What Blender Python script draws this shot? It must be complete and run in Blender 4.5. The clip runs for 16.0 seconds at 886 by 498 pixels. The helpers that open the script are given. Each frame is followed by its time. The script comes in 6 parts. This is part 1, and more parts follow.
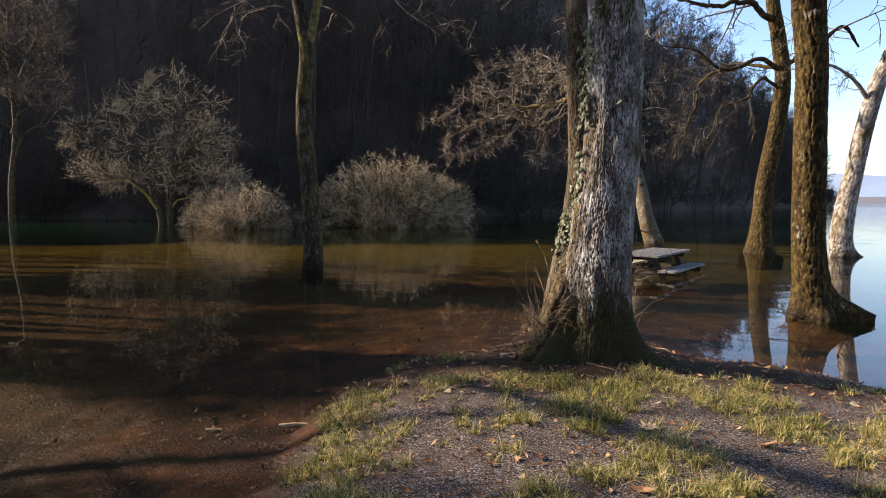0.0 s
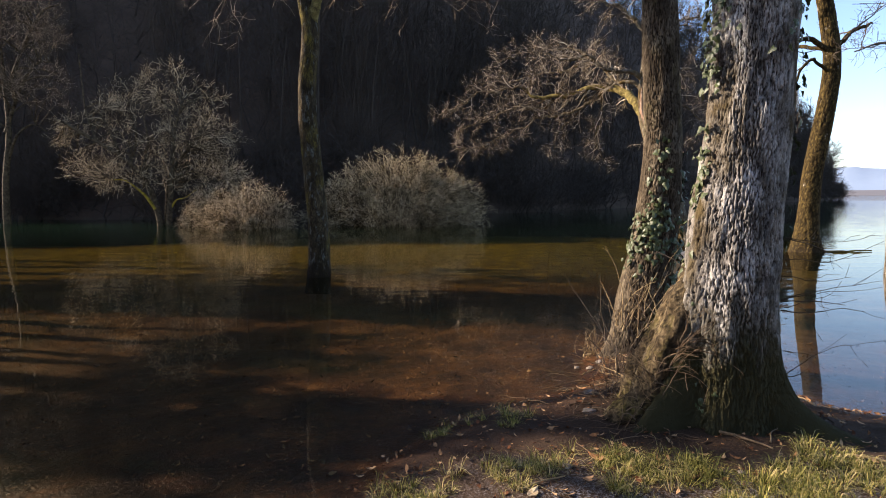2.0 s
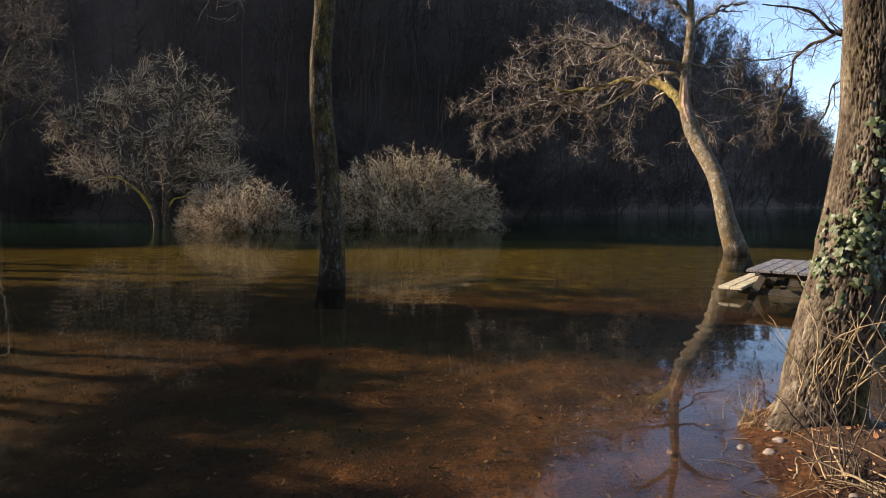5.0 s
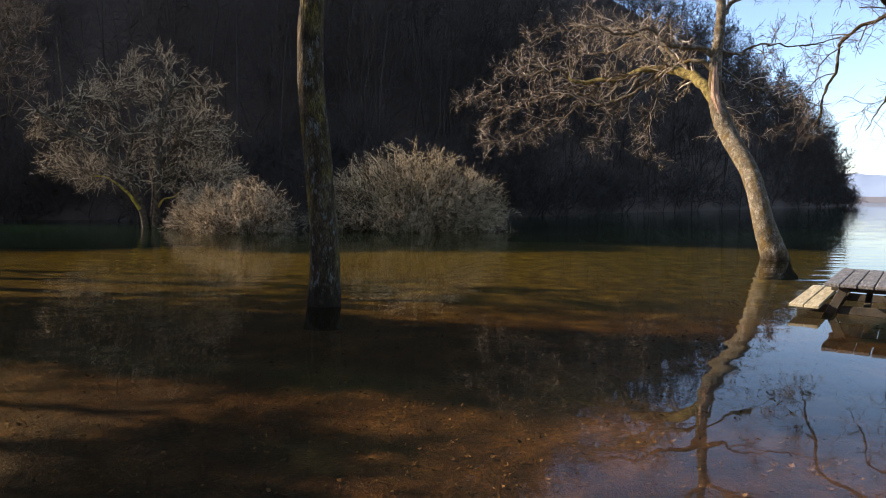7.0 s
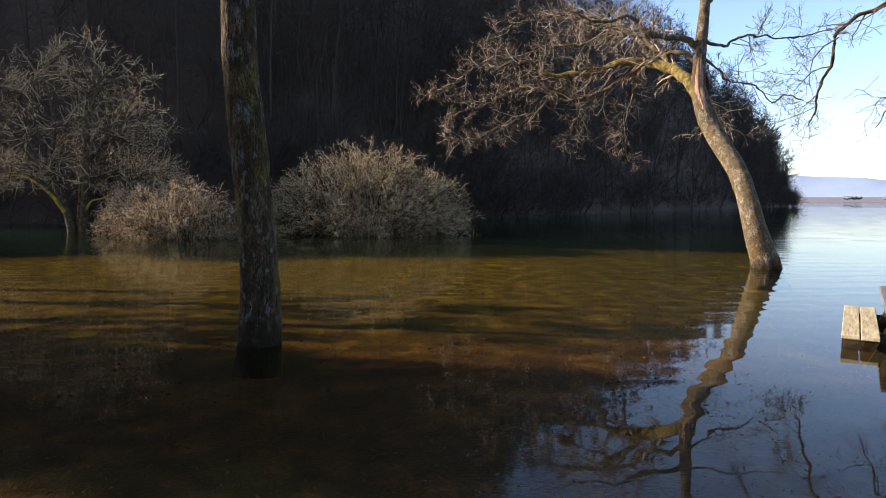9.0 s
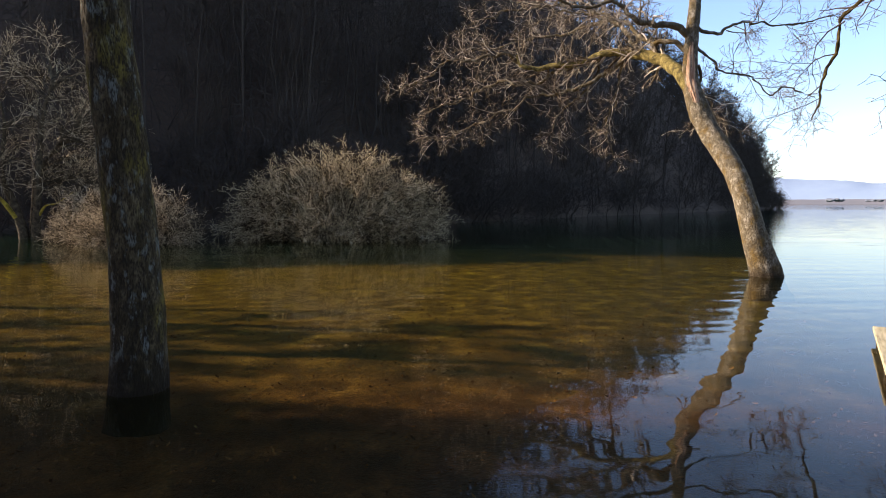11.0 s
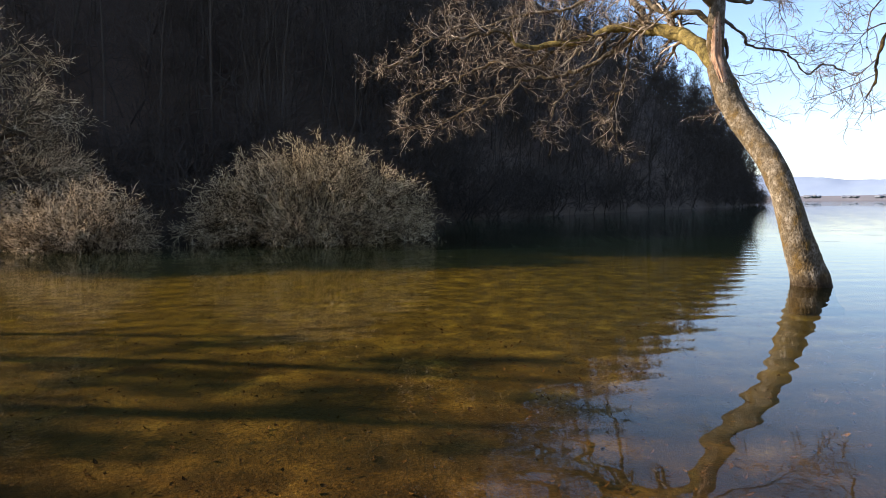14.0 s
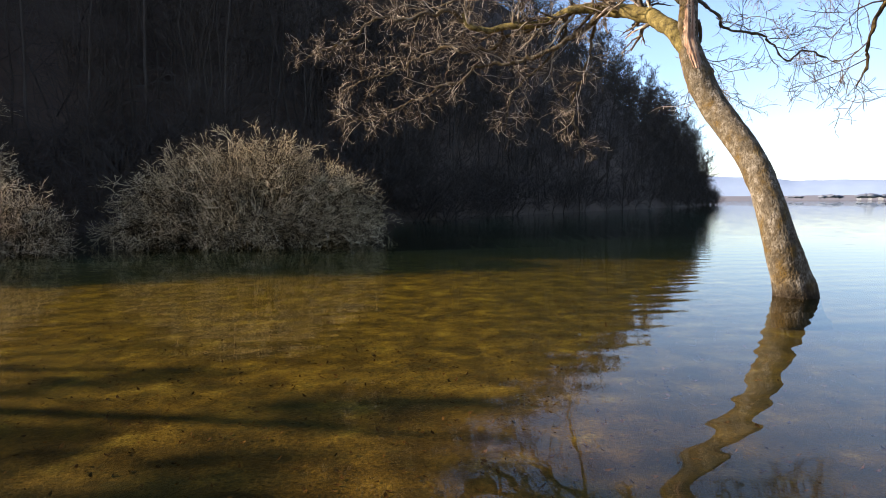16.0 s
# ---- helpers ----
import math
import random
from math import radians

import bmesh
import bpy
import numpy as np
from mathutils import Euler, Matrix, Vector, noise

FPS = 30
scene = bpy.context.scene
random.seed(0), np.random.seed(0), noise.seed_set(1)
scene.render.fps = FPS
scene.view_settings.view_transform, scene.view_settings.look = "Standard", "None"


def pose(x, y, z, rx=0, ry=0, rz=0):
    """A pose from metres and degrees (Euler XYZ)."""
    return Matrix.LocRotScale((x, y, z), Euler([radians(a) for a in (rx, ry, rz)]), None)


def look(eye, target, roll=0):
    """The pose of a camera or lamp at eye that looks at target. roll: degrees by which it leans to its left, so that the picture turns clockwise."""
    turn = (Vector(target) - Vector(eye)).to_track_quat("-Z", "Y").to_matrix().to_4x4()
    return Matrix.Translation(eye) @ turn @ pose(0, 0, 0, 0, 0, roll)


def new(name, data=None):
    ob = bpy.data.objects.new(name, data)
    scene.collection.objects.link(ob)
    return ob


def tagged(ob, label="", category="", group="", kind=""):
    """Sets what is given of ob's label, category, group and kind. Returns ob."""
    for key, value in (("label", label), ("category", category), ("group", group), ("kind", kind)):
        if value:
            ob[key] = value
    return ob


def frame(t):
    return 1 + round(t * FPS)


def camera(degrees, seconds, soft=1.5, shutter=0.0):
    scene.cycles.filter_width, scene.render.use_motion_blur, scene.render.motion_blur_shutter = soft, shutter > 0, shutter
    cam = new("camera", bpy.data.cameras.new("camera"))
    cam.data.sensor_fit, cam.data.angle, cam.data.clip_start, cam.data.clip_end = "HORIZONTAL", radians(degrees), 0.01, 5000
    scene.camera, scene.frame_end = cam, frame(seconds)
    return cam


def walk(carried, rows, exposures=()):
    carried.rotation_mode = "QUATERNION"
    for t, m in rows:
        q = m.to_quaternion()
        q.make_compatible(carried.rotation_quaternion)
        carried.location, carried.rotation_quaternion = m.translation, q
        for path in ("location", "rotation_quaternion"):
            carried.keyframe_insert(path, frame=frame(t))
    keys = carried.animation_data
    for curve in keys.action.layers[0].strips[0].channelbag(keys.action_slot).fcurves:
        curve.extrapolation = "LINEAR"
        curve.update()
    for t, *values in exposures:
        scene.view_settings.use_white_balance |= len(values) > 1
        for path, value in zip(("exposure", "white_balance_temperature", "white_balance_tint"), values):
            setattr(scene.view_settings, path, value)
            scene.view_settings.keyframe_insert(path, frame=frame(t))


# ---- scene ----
cam = camera(72.9, 16.0, 1.0)
EXPOSURES = [(0, 1.55, 6600, 19), (16, 1.55, 6600, 19)]
PATH = [
    (0, (0.217, 0.175, 1.428), (0.166, 2.167, 1.264), 0.2),
    (0.5, (0.183, 0.519, 1.436), (0.126, 2.512, 1.269), 0.2),
    (1, (0.142, 0.885, 1.445), (0.081, 2.877, 1.275), 0.1),
    (1.5, (0.072, 1.244, 1.446), (0.012, 3.235, 1.272), 0.0),
    (2, (-0.14, 1.532, 1.432), (-0.205, 3.524, 1.258), -0.3),
    (2.5, (-0.364, 1.83, 1.432), (-0.428, 3.822, 1.257), -0.2),
    (3, (-0.515, 2.128, 1.421), (-0.58, 4.12, 1.25), 0.0),
    (3.5, (-0.632, 2.404, 1.395), (-0.697, 4.396, 1.229), 0.1),
    (4, (-0.675, 2.683, 1.372), (-0.743, 4.675, 1.209), 0.3),
    (6.5, (-0.885, 4.227, 1.351), (-0.955, 6.219, 1.188), 0.2),
    (7, (-0.96, 4.681, 1.358), (-1.028, 6.673, 1.194), 0.2),
    (7.5, (-1.022, 5.125, 1.383), (-1.071, 7.118, 1.217), 0.2),
    (8, (-1.105, 5.564, 1.394), (-1.113, 7.557, 1.229), 0.2),
    (8.5, (-1.167, 5.973, 1.415), (-1.124, 7.966, 1.252), 0.2),
    (9, (-1.171, 6.34, 1.43), (-1.09, 8.332, 1.267), 0.2),
    (9.5, (-1.02, 6.689, 1.43), (-0.92, 8.68, 1.272), 0.0),
    (10, (-0.895, 7.001, 1.43), (-0.779, 8.991, 1.276), -0.1),
    (10.2, (-0.803, 7.127, 1.425), (-0.692, 9.118, 1.273), 0.1),
    (12.5, (-0.665, 8.646, 1.407), (-0.511, 10.635, 1.257), -0.4),
    (13, (-0.667, 8.957, 1.406), (-0.506, 10.945, 1.255), -0.3),
    (13.5, (-0.655, 9.263, 1.405), (-0.491, 11.251, 1.251), -0.3),
    (14, (-0.628, 9.619, 1.408), (-0.452, 11.605, 1.252), -0.3),
    (14.5, (-0.591, 9.979, 1.408), (-0.38, 11.962, 1.251), -0.2),
    (15, (-0.487, 10.331, 1.409), (-0.245, 12.31, 1.251), -0.1),
    (15.5, (-0.328, 10.674, 1.41), (-0.053, 12.649, 1.253), -0.1),
    (16, (-0.174, 11.033, 1.411), (0.132, 13.003, 1.252), -0.2),
]
walk(cam, [(t, look(eye, target, roll)) for t, eye, target, roll in PATH], EXPOSURES)

# ---- light ----
SUN_AZ, SUN_EL = radians(284.0), radians(26.0)   # clockwise from +y, and above the horizon
SUN_DIR = Vector((math.sin(SUN_AZ) * math.cos(SUN_EL), math.cos(SUN_AZ) * math.cos(SUN_EL), math.sin(SUN_EL)))
world = bpy.data.worlds.new("sky")
scene.world = world
world.use_nodes = True
wn = world.node_tree.nodes
sky = wn.new("ShaderNodeTexSky")
sky.sky_type = "NISHITA"
sky.sun_disc = False
sky.sun_elevation, sky.sun_rotation = SUN_EL, SUN_AZ
sky.air_density, sky.dust_density, sky.ozone_density = 1.0, 0.5, 3.0
wn["Background"].inputs["Strength"].default_value = 0.112
world.node_tree.links.new(sky.outputs["Color"], wn["Background"].inputs["Color"])
sun_data = bpy.data.lights.new("sun", "SUN")
sun_data.energy, sun_data.angle, sun_data.color = 5.0, radians(0.6), (1.0, 0.88, 0.70)
sun = new("sun", sun_data)
sun.matrix_world = look(SUN_DIR * 50, (0, 0, 0))


# ---- materials ----
def material(name, ramp, scale=6.0, rough=0.85, bump=0.3, bump_scale=40.0, stretch=(1, 1, 1), spec=0.12, second=None, island=0.0, dist=0.01, detail=6.0, furrow=None, shaded_foot=None):
    """Two scales of noise on a colour ramp, with a fine bump. second: (colour, scale, low, high) laid over by a noise mask."""
    m = bpy.data.materials.new(name)
    m.use_nodes = True
    nt = m.node_tree
    n, l = nt.nodes, nt.links
    b = n["Principled BSDF"]
    b.inputs["Roughness"].default_value = rough
    b.inputs["Specular IOR Level"].default_value = spec
    co = n.new("ShaderNodeTexCoord")
    mp = n.new("ShaderNodeMapping")
    mp.inputs["Scale"].default_value = stretch
    l.new(co.outputs["Object"], mp.inputs["Vector"])

    def noise_node(sc, det=detail):
        t = n.new("ShaderNodeTexNoise")
        t.inputs["Scale"].default_value, t.inputs["Detail"].default_value, t.inputs["Roughness"].default_value = sc, det, 0.62
        l.new(mp.outputs["Vector"], t.inputs["Vector"])
        return t.outputs["Fac"]

    base, fine = noise_node(scale), noise_node(bump_scale)
    mix = n.new("ShaderNodeMath")
    mix.operation = "MULTIPLY_ADD"
    l.new(fine, mix.inputs[0])
    mix.inputs[1].default_value = 0.45
    half = n.new("ShaderNodeMath")
    half.operation = "MULTIPLY_ADD"
    l.new(base, half.inputs[0])
    half.inputs[1].default_value, half.inputs[2].default_value = 1.1, -0.27
    l.new(half.outputs[0], mix.inputs[2])
    fac = mix.outputs[0]
    if island:
        geo = n.new("ShaderNodeNewGeometry")
        add = n.new("ShaderNodeMath")
        add.operation = "MULTIPLY_ADD"
        l.new(geo.outputs["Random Per Island"], add.inputs[0])
        add.inputs[1].default_value = island
        l.new(fac, add.inputs[2])
        sub = n.new("ShaderNodeMath")
        sub.operation = "SUBTRACT"
        l.new(add.outputs[0], sub.inputs[0])
        sub.inputs[1].default_value = island / 2
        fac = sub.outputs[0]
    cr = n.new("ShaderNodeValToRGB")
    els = cr.color_ramp.elements
    while len(els) < len(ramp):
        els.new(0.5)
    for e, (p, c) in zip(els, ramp):
        e.position, e.color = p, (*c, 1)
    l.new(fac, cr.inputs["Fac"])
    colour = cr.outputs["Color"]
    for c2, sc2, lo, hi in (second or ()):
        mk = n.new("ShaderNodeMapRange")
        mk.inputs["From Min"].default_value, mk.inputs["From Max"].default_value = lo, hi
        l.new(noise_node(sc2, 4.0), mk.inputs["Value"])
        mx = n.new("ShaderNodeMix")
        mx.data_type = "RGBA"
        l.new(mk.outputs["Result"], mx.inputs["Factor"])
        l.new(colour, mx.inputs["A"])
        mx.inputs["B"].default_value = (*c2, 1)
        colour = mx.outputs["Result"]
    # cracks between the bark plates are painted the darker furrow colour
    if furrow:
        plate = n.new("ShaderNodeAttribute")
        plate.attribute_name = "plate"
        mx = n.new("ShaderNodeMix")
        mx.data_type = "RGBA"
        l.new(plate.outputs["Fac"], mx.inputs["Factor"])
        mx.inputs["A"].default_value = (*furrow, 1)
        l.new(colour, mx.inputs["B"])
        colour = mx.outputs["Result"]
    if shaded_foot:
        # a trunk's foot darkened for wet, moss and the shade there: height, span, colour
        geo = n.new("ShaderNodeNewGeometry")
        sep = n.new("ShaderNodeSeparateXYZ")
        l.new(geo.outputs["Position"], sep.inputs[0])
        wob = n.new("ShaderNodeMath")
        wob.operation = "MULTIPLY_ADD"
        l.new(base, wob.inputs[0])
        wob.inputs[1].default_value = 0.5
        l.new(sep.outputs["Z"], wob.inputs[2])
        rg = n.new("ShaderNodeMapRange")
        rg.inputs["From Min"].default_value, rg.inputs["From Max"].default_value = shaded_foot[0], shaded_foot[0] + shaded_foot[1]
        l.new(wob.outputs[0], rg.inputs["Value"])
        mx = n.new("ShaderNodeMix")
        mx.data_type = "RGBA"
        l.new(rg.outputs["Result"], mx.inputs["Factor"])
        mx.inputs["A"].default_value = (*shaded_foot[2], 1)
        l.new(colour, mx.inputs["B"])
        colour = mx.outputs["Result"]
    l.new(colour, b.inputs["Base Color"])
    if bump:
        bp = n.new("ShaderNodeBump")
        bp.inputs["Strength"].default_value, bp.inputs["Distance"].default_value = bump, dist
        l.new(fine, bp.inputs["Height"])
        l.new(bp.outputs["Normal"], b.inputs["Normal"])
    return m


# waterline stain of flooded trunks, with the dark of shaded water painted in
WET_SHADE = (0.020, 0.014, 0.008)
# the oak's dark foot colour holds both moss and the shadow on it
OAK_BARK = material("oak_bark", [(0.25, (0.055, 0.047, 0.038)), (0.47, (0.18, 0.163, 0.14)), (0.75, (0.56, 0.53, 0.48))], 9, 0.9, 0.9, 120, (1, 1, 0.5),
                    second=[((0.085, 0.062, 0.028), 2.6, 0.49, 0.62)], furrow=(0.022, 0.016, 0.012), shaded_foot=(0.82, 0.35, (0.042, 0.037, 0.016)))
IVY_BARK = material("furrowed_bark", [(0.25, (0.026, 0.019, 0.012)), (0.5, (0.082, 0.062, 0.039)), (0.8, (0.22, 0.18, 0.125))], 11, 0.9, 0.8, 70, (1, 1, 0.4),
                    second=[((0.085, 0.07, 0.018), 2.8, 0.55, 0.68)], furrow=(0.018, 0.013, 0.008))
POLE_BARK = material("lichened_bark", [(0.3, (0.016, 0.012, 0.006)), (0.55, (0.056, 0.041, 0.020)), (0.8, (0.15, 0.115, 0.060))], 10, 0.9, 0.8, 70, (1, 1, 0.4),
                     second=[((0.12, 0.122, 0.10), 15.0, 0.55, 0.64), ((0.15, 0.115, 0.022), 3.0, 0.53, 0.66)], furrow=(0.022, 0.016, 0.011), shaded_foot=(0.32, 0.3, WET_SHADE))
LEAN_BARK = material("grey_bark", [(0.25, (0.045, 0.037, 0.025)), (0.5, (0.12, 0.098, 0.064)), (0.8, (0.32, 0.282, 0.22))], 8, 0.9, 0.8, 60, (1, 1, 0.7),
                     second=[((0.11, 0.07, 0.02), 5.0, 0.48, 0.66)], furrow=(0.06, 0.044, 0.024), shaded_foot=(0.22, 0.3, WET_SHADE))
MOSS_BARK = material("mossy_bark", [(0.25, (0.013, 0.009, 0.004)), (0.5, (0.048, 0.032, 0.011)), (0.8, (0.17, 0.12, 0.036))], 22, 0.95, 1.0, 60, (1, 1, 0.6),
                     second=[((0.30, 0.27, 0.22), 5.5, 0.64, 0.72)], furrow=(0.016, 0.011, 0.005), shaded_foot=(0.18, 0.3, WET_SHADE))
PALE_BARK = material("pale_bark", [(0.25, (0.10, 0.08, 0.055)), (0.5, (0.26, 0.225, 0.18)), (0.8, (0.50, 0.46, 0.40))], 8, 0.9, 0.8, 60, (1, 1, 0.6),
                     second=[((0.11, 0.075, 0.02), 3.0, 0.52, 0.66)], furrow=(0.05, 0.036, 0.022), shaded_foot=(0.2, 0.3, WET_SHADE))
ROOT_BARK = material("root_bark", [(0.25, (0.020, 0.014, 0.008)), (0.5, (0.078, 0.055, 0.029)), (0.8, (0.24, 0.18, 0.098))], 16, 0.95, 1.0, 70, (1, 1, 0.6),
                     second=[((0.10, 0.085, 0.016), 4.2, 0.55, 0.70)], furrow=(0.010, 0.008, 0.005), dist=0.02)
LIMB_MOSS = material("yellow_moss", [(0.3, (0.045, 0.035, 0.018)), (0.55, (0.15, 0.115, 0.035)), (0.8, (0.28, 0.22, 0.09))], 11, 0.95, 0.8, 50)
MOSS_YELLOW = material("bright_moss", [(0.3, (0.10, 0.07, 0.015)), (0.55, (0.30, 0.22, 0.03)), (0.8, (0.45, 0.33, 0.06))], 6, 0.95, 0.6, 40)
BARE_WOOD = material("torn_wood", [(0.3, (0.16, 0.07, 0.035)), (0.55, (0.38, 0.24, 0.15)), (0.8, (0.60, 0.47, 0.33))], 9, 0.8, 0.5, 60, (3, 3, 0.25))
TWIG = material("twig_bark", [(0.3, (0.07, 0.05, 0.032)), (0.55, (0.125, 0.092, 0.062)), (0.8, (0.34, 0.27, 0.195))], 3, 0.9, 0, 30, island=0.5)
LEAN_TWIG = material("lichened_twig", [(0.3, (0.07, 0.05, 0.03)), (0.55, (0.17, 0.13, 0.085)), (0.8, (0.40, 0.33, 0.25))], 3, 0.9, 0, 30, island=0.6)
WILLOW_TWIG = material("willow_twig", [(0.30, (0.034, 0.022, 0.010)), (0.55, (0.19, 0.140, 0.072)), (0.85, (0.66, 0.53, 0.32))], 1.2, 0.85, 0, 20, island=1.0)
SHRUB_TWIG = material("shrub_twig", [(0.30, (0.034, 0.022, 0.010)), (0.55, (0.18, 0.130, 0.072)), (0.85, (0.62, 0.49, 0.31))], 1.0, 0.9, 0, 20, island=1.0)
DARK_TWIG = material("dark_twig", [(0.3, (0.035, 0.025, 0.018)), (0.7, (0.11, 0.085, 0.06))], 3, 0.9, 0, 20, island=0.5)
STEM_BARK = material("wet_stem_bark", [(0.3, (0.018, 0.013, 0.008)), (0.7, (0.12, 0.088, 0.050))], 6, 0.9, 0.4, 40)
FOREST = material("winter_wood", [(0.3, (0.050, 0.039, 0.031)), (0.7, (0.074, 0.058, 0.045))], 0.3, 0.95, 0, 4, island=0.12)
HILL_SOIL = material("forest_floor", [(0.3, (0.048, 0.034, 0.025)), (0.7, (0.088, 0.061, 0.044))], 0.12, 1.0, 0.5, 1.5, dist=0.2)
IVY_LEAF = material("ivy_leaf", [(0.3, (0.020, 0.030, 0.009)), (0.6, (0.058, 0.074, 0.022)), (0.85, (0.24, 0.23, 0.12))], 14, 0.48, 0.1, 60, spec=0.4)
GRASS = material("grass_blade", [(0.2, (0.044, 0.050, 0.010)), (0.42, (0.140, 0.136, 0.026)), (0.66, (0.29, 0.238, 0.065)), (0.92, (0.44, 0.34, 0.17))], 1.5, 0.6, 0, 20, island=0.8)
STONE = material("pebble", [(0.3, (0.062, 0.047, 0.034)), (0.6, (0.115, 0.092, 0.070)), (0.85, (0.22, 0.185, 0.15))], 9, 0.8, 0.3, 60, island=0.5)
DEAD_LEAF = material("dead_leaf", [(0.2, (0.09, 0.034, 0.014)), (0.5, (0.20, 0.092, 0.036)), (0.85, (0.38, 0.235, 0.12))], 10, 0.75, 0.2, 60, island=0.9)
SODDEN_LEAF = material("sodden_leaf", [(0.2, (0.03, 0.014, 0.007)), (0.6, (0.085, 0.042, 0.016)), (0.9, (0.15, 0.082, 0.032))], 10, 0.8, 0.2, 60, island=0.9)
PALE_LEAF = material("pale_leaf", [(0.3, (0.34, 0.22, 0.11)), (0.7, (0.60, 0.46, 0.28))], 18, 0.7, 0.2, 60)
STRAW = material("dry_stem", [(0.3, (0.10, 0.065, 0.03)), (0.7, (0.30, 0.22, 0.12))], 5, 0.8, 0, 30, island=0.6)
DEAD_ROOT = material("dead_root", [(0.3, (0.035, 0.024, 0.014)), (0.7, (0.15, 0.105, 0.062))], 5, 0.9, 0, 30, island=0.7)
PLANK = material("weathered_plank", [(0.25, (0.028, 0.026, 0.023)), (0.5, (0.115, 0.107, 0.095)), (0.8, (0.32, 0.30, 0.27))], 4, 0.6, 0.5, 30, (12, 1, 12), dist=0.004)
BENCH_WOOD = material("bench_plank", [(0.25, (0.14, 0.115, 0.065)), (0.5, (0.34, 0.29, 0.18)), (0.8, (0.52, 0.46, 0.31))], 4, 0.75, 0.5, 30, (12, 1, 12), dist=0.004)
FRAME_WOOD = material("frame_timber", [(0.25, (0.014, 0.012, 0.009)), (0.7, (0.06, 0.05, 0.037))], 4, 0.8, 0.4, 30)
# haze of the distance is painted into the far hill, reed and tree colours
HAZE_HILL = material("hazed_hill", [(0.3, (0.19, 0.245, 0.33)), (0.7, (0.22, 0.28, 0.36))], 0.004, 1.0, 0, 0.02)
HAZE_SHORE = material("hazed_reeds", [(0.3, (0.125, 0.123, 0.135)), (0.7, (0.15, 0.143, 0.148))], 0.01, 1.0, 0, 0.05)
HAZE_GREY = material("hazed_grey", [(0.3, (0.105, 0.118, 0.142)), (0.7, (0.12, 0.132, 0.155))], 0.05, 1.0, 0, 0.3)
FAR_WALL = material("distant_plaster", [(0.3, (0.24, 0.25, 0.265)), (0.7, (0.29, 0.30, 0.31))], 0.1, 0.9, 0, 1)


def ground_material():
    """Silt and leaf litter on the flooded bed, grey gravelly mud on the bank, by height above the water."""
    m = material("lake_mud", [(0.22, (0.010, 0.005, 0.003)), (0.45, (0.036, 0.016, 0.0066)), (0.62, (0.077, 0.0345, 0.0115)), (0.85, (0.17, 0.09, 0.033))], 2.2, 0.8, 1.0, 42,
                 second=[((0.035, 0.018, 0.009), 5.0, 0.54, 0.68)], dist=0.012)
    nt = m.node_tree
    n, l = nt.nodes, nt.links
    b = n["Principled BSDF"]
    bed = b.inputs["Base Color"].links[0].from_socket
    geo = n.new("ShaderNodeNewGeometry")
    sep = n.new("ShaderNodeSeparateXYZ")
    l.new(geo.outputs["Position"], sep.inputs[0])
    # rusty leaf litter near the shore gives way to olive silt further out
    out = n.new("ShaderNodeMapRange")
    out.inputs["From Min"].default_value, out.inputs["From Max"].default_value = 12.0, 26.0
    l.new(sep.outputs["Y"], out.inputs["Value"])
    # also multiplies the bed up to ninefold brighter with distance out
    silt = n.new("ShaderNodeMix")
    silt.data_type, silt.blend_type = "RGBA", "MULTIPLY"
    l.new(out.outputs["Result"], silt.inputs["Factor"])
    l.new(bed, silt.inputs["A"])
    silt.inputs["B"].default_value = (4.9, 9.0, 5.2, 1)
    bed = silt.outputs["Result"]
    # dark rust bed under the bank, with shade put into its colour
    near_fade = n.new("ShaderNodeMapRange")
    near_fade.inputs["From Min"].default_value, near_fade.inputs["From Max"].default_value = 3.6, 8.6
    near_fade.inputs["To Min"].default_value, near_fade.inputs["To Max"].default_value = 0.85, 0.0
    l.new(sep.outputs["Y"], near_fade.inputs["Value"])
    near_shade = n.new("ShaderNodeMix")
    near_shade.data_type, near_shade.blend_type = "RGBA", "MULTIPLY"
    l.new(near_fade.outputs["Result"], near_shade.inputs["Factor"])
    l.new(bed, near_shade.inputs["A"])
    near_shade.inputs["B"].default_value = (0.50, 0.33, 0.23, 1)
    # dimming off the end of the bank, painted as a darker bed colour
    off_bank = n.new("ShaderNodeVectorMath")
    off_bank.operation = "DOT_PRODUCT"
    l.new(geo.outputs["Position"], off_bank.inputs[0])
    off_bank.inputs[1].default_value = (1.0, -0.12, 0.0)
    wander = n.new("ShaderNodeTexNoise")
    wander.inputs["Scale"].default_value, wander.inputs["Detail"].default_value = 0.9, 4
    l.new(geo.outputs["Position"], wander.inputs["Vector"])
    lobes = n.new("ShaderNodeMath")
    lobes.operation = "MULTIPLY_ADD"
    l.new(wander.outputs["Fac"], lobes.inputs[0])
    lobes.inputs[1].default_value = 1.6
    l.new(off_bank.outputs["Value"], lobes.inputs[2])
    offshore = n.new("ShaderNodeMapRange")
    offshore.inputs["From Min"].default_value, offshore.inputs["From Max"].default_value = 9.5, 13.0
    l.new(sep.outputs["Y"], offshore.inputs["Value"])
    dim_mask = n.new("ShaderNodeMapRange")
    l.new(offshore.outputs["Result"], dim_mask.inputs["To Max"])
    dim_mask.inputs["From Min"].default_value, dim_mask.inputs["From Max"].default_value = -0.1, 1.5
    l.new(lobes.outputs[0], dim_mask.inputs["Value"])
    dim_bed = n.new("ShaderNodeMix")
    dim_bed.data_type, dim_bed.blend_type = "RGBA", "MULTIPLY"
    l.new(dim_mask.outputs["Result"], dim_bed.inputs["Factor"])
    l.new(near_shade.outputs["Result"], dim_bed.inputs["A"])
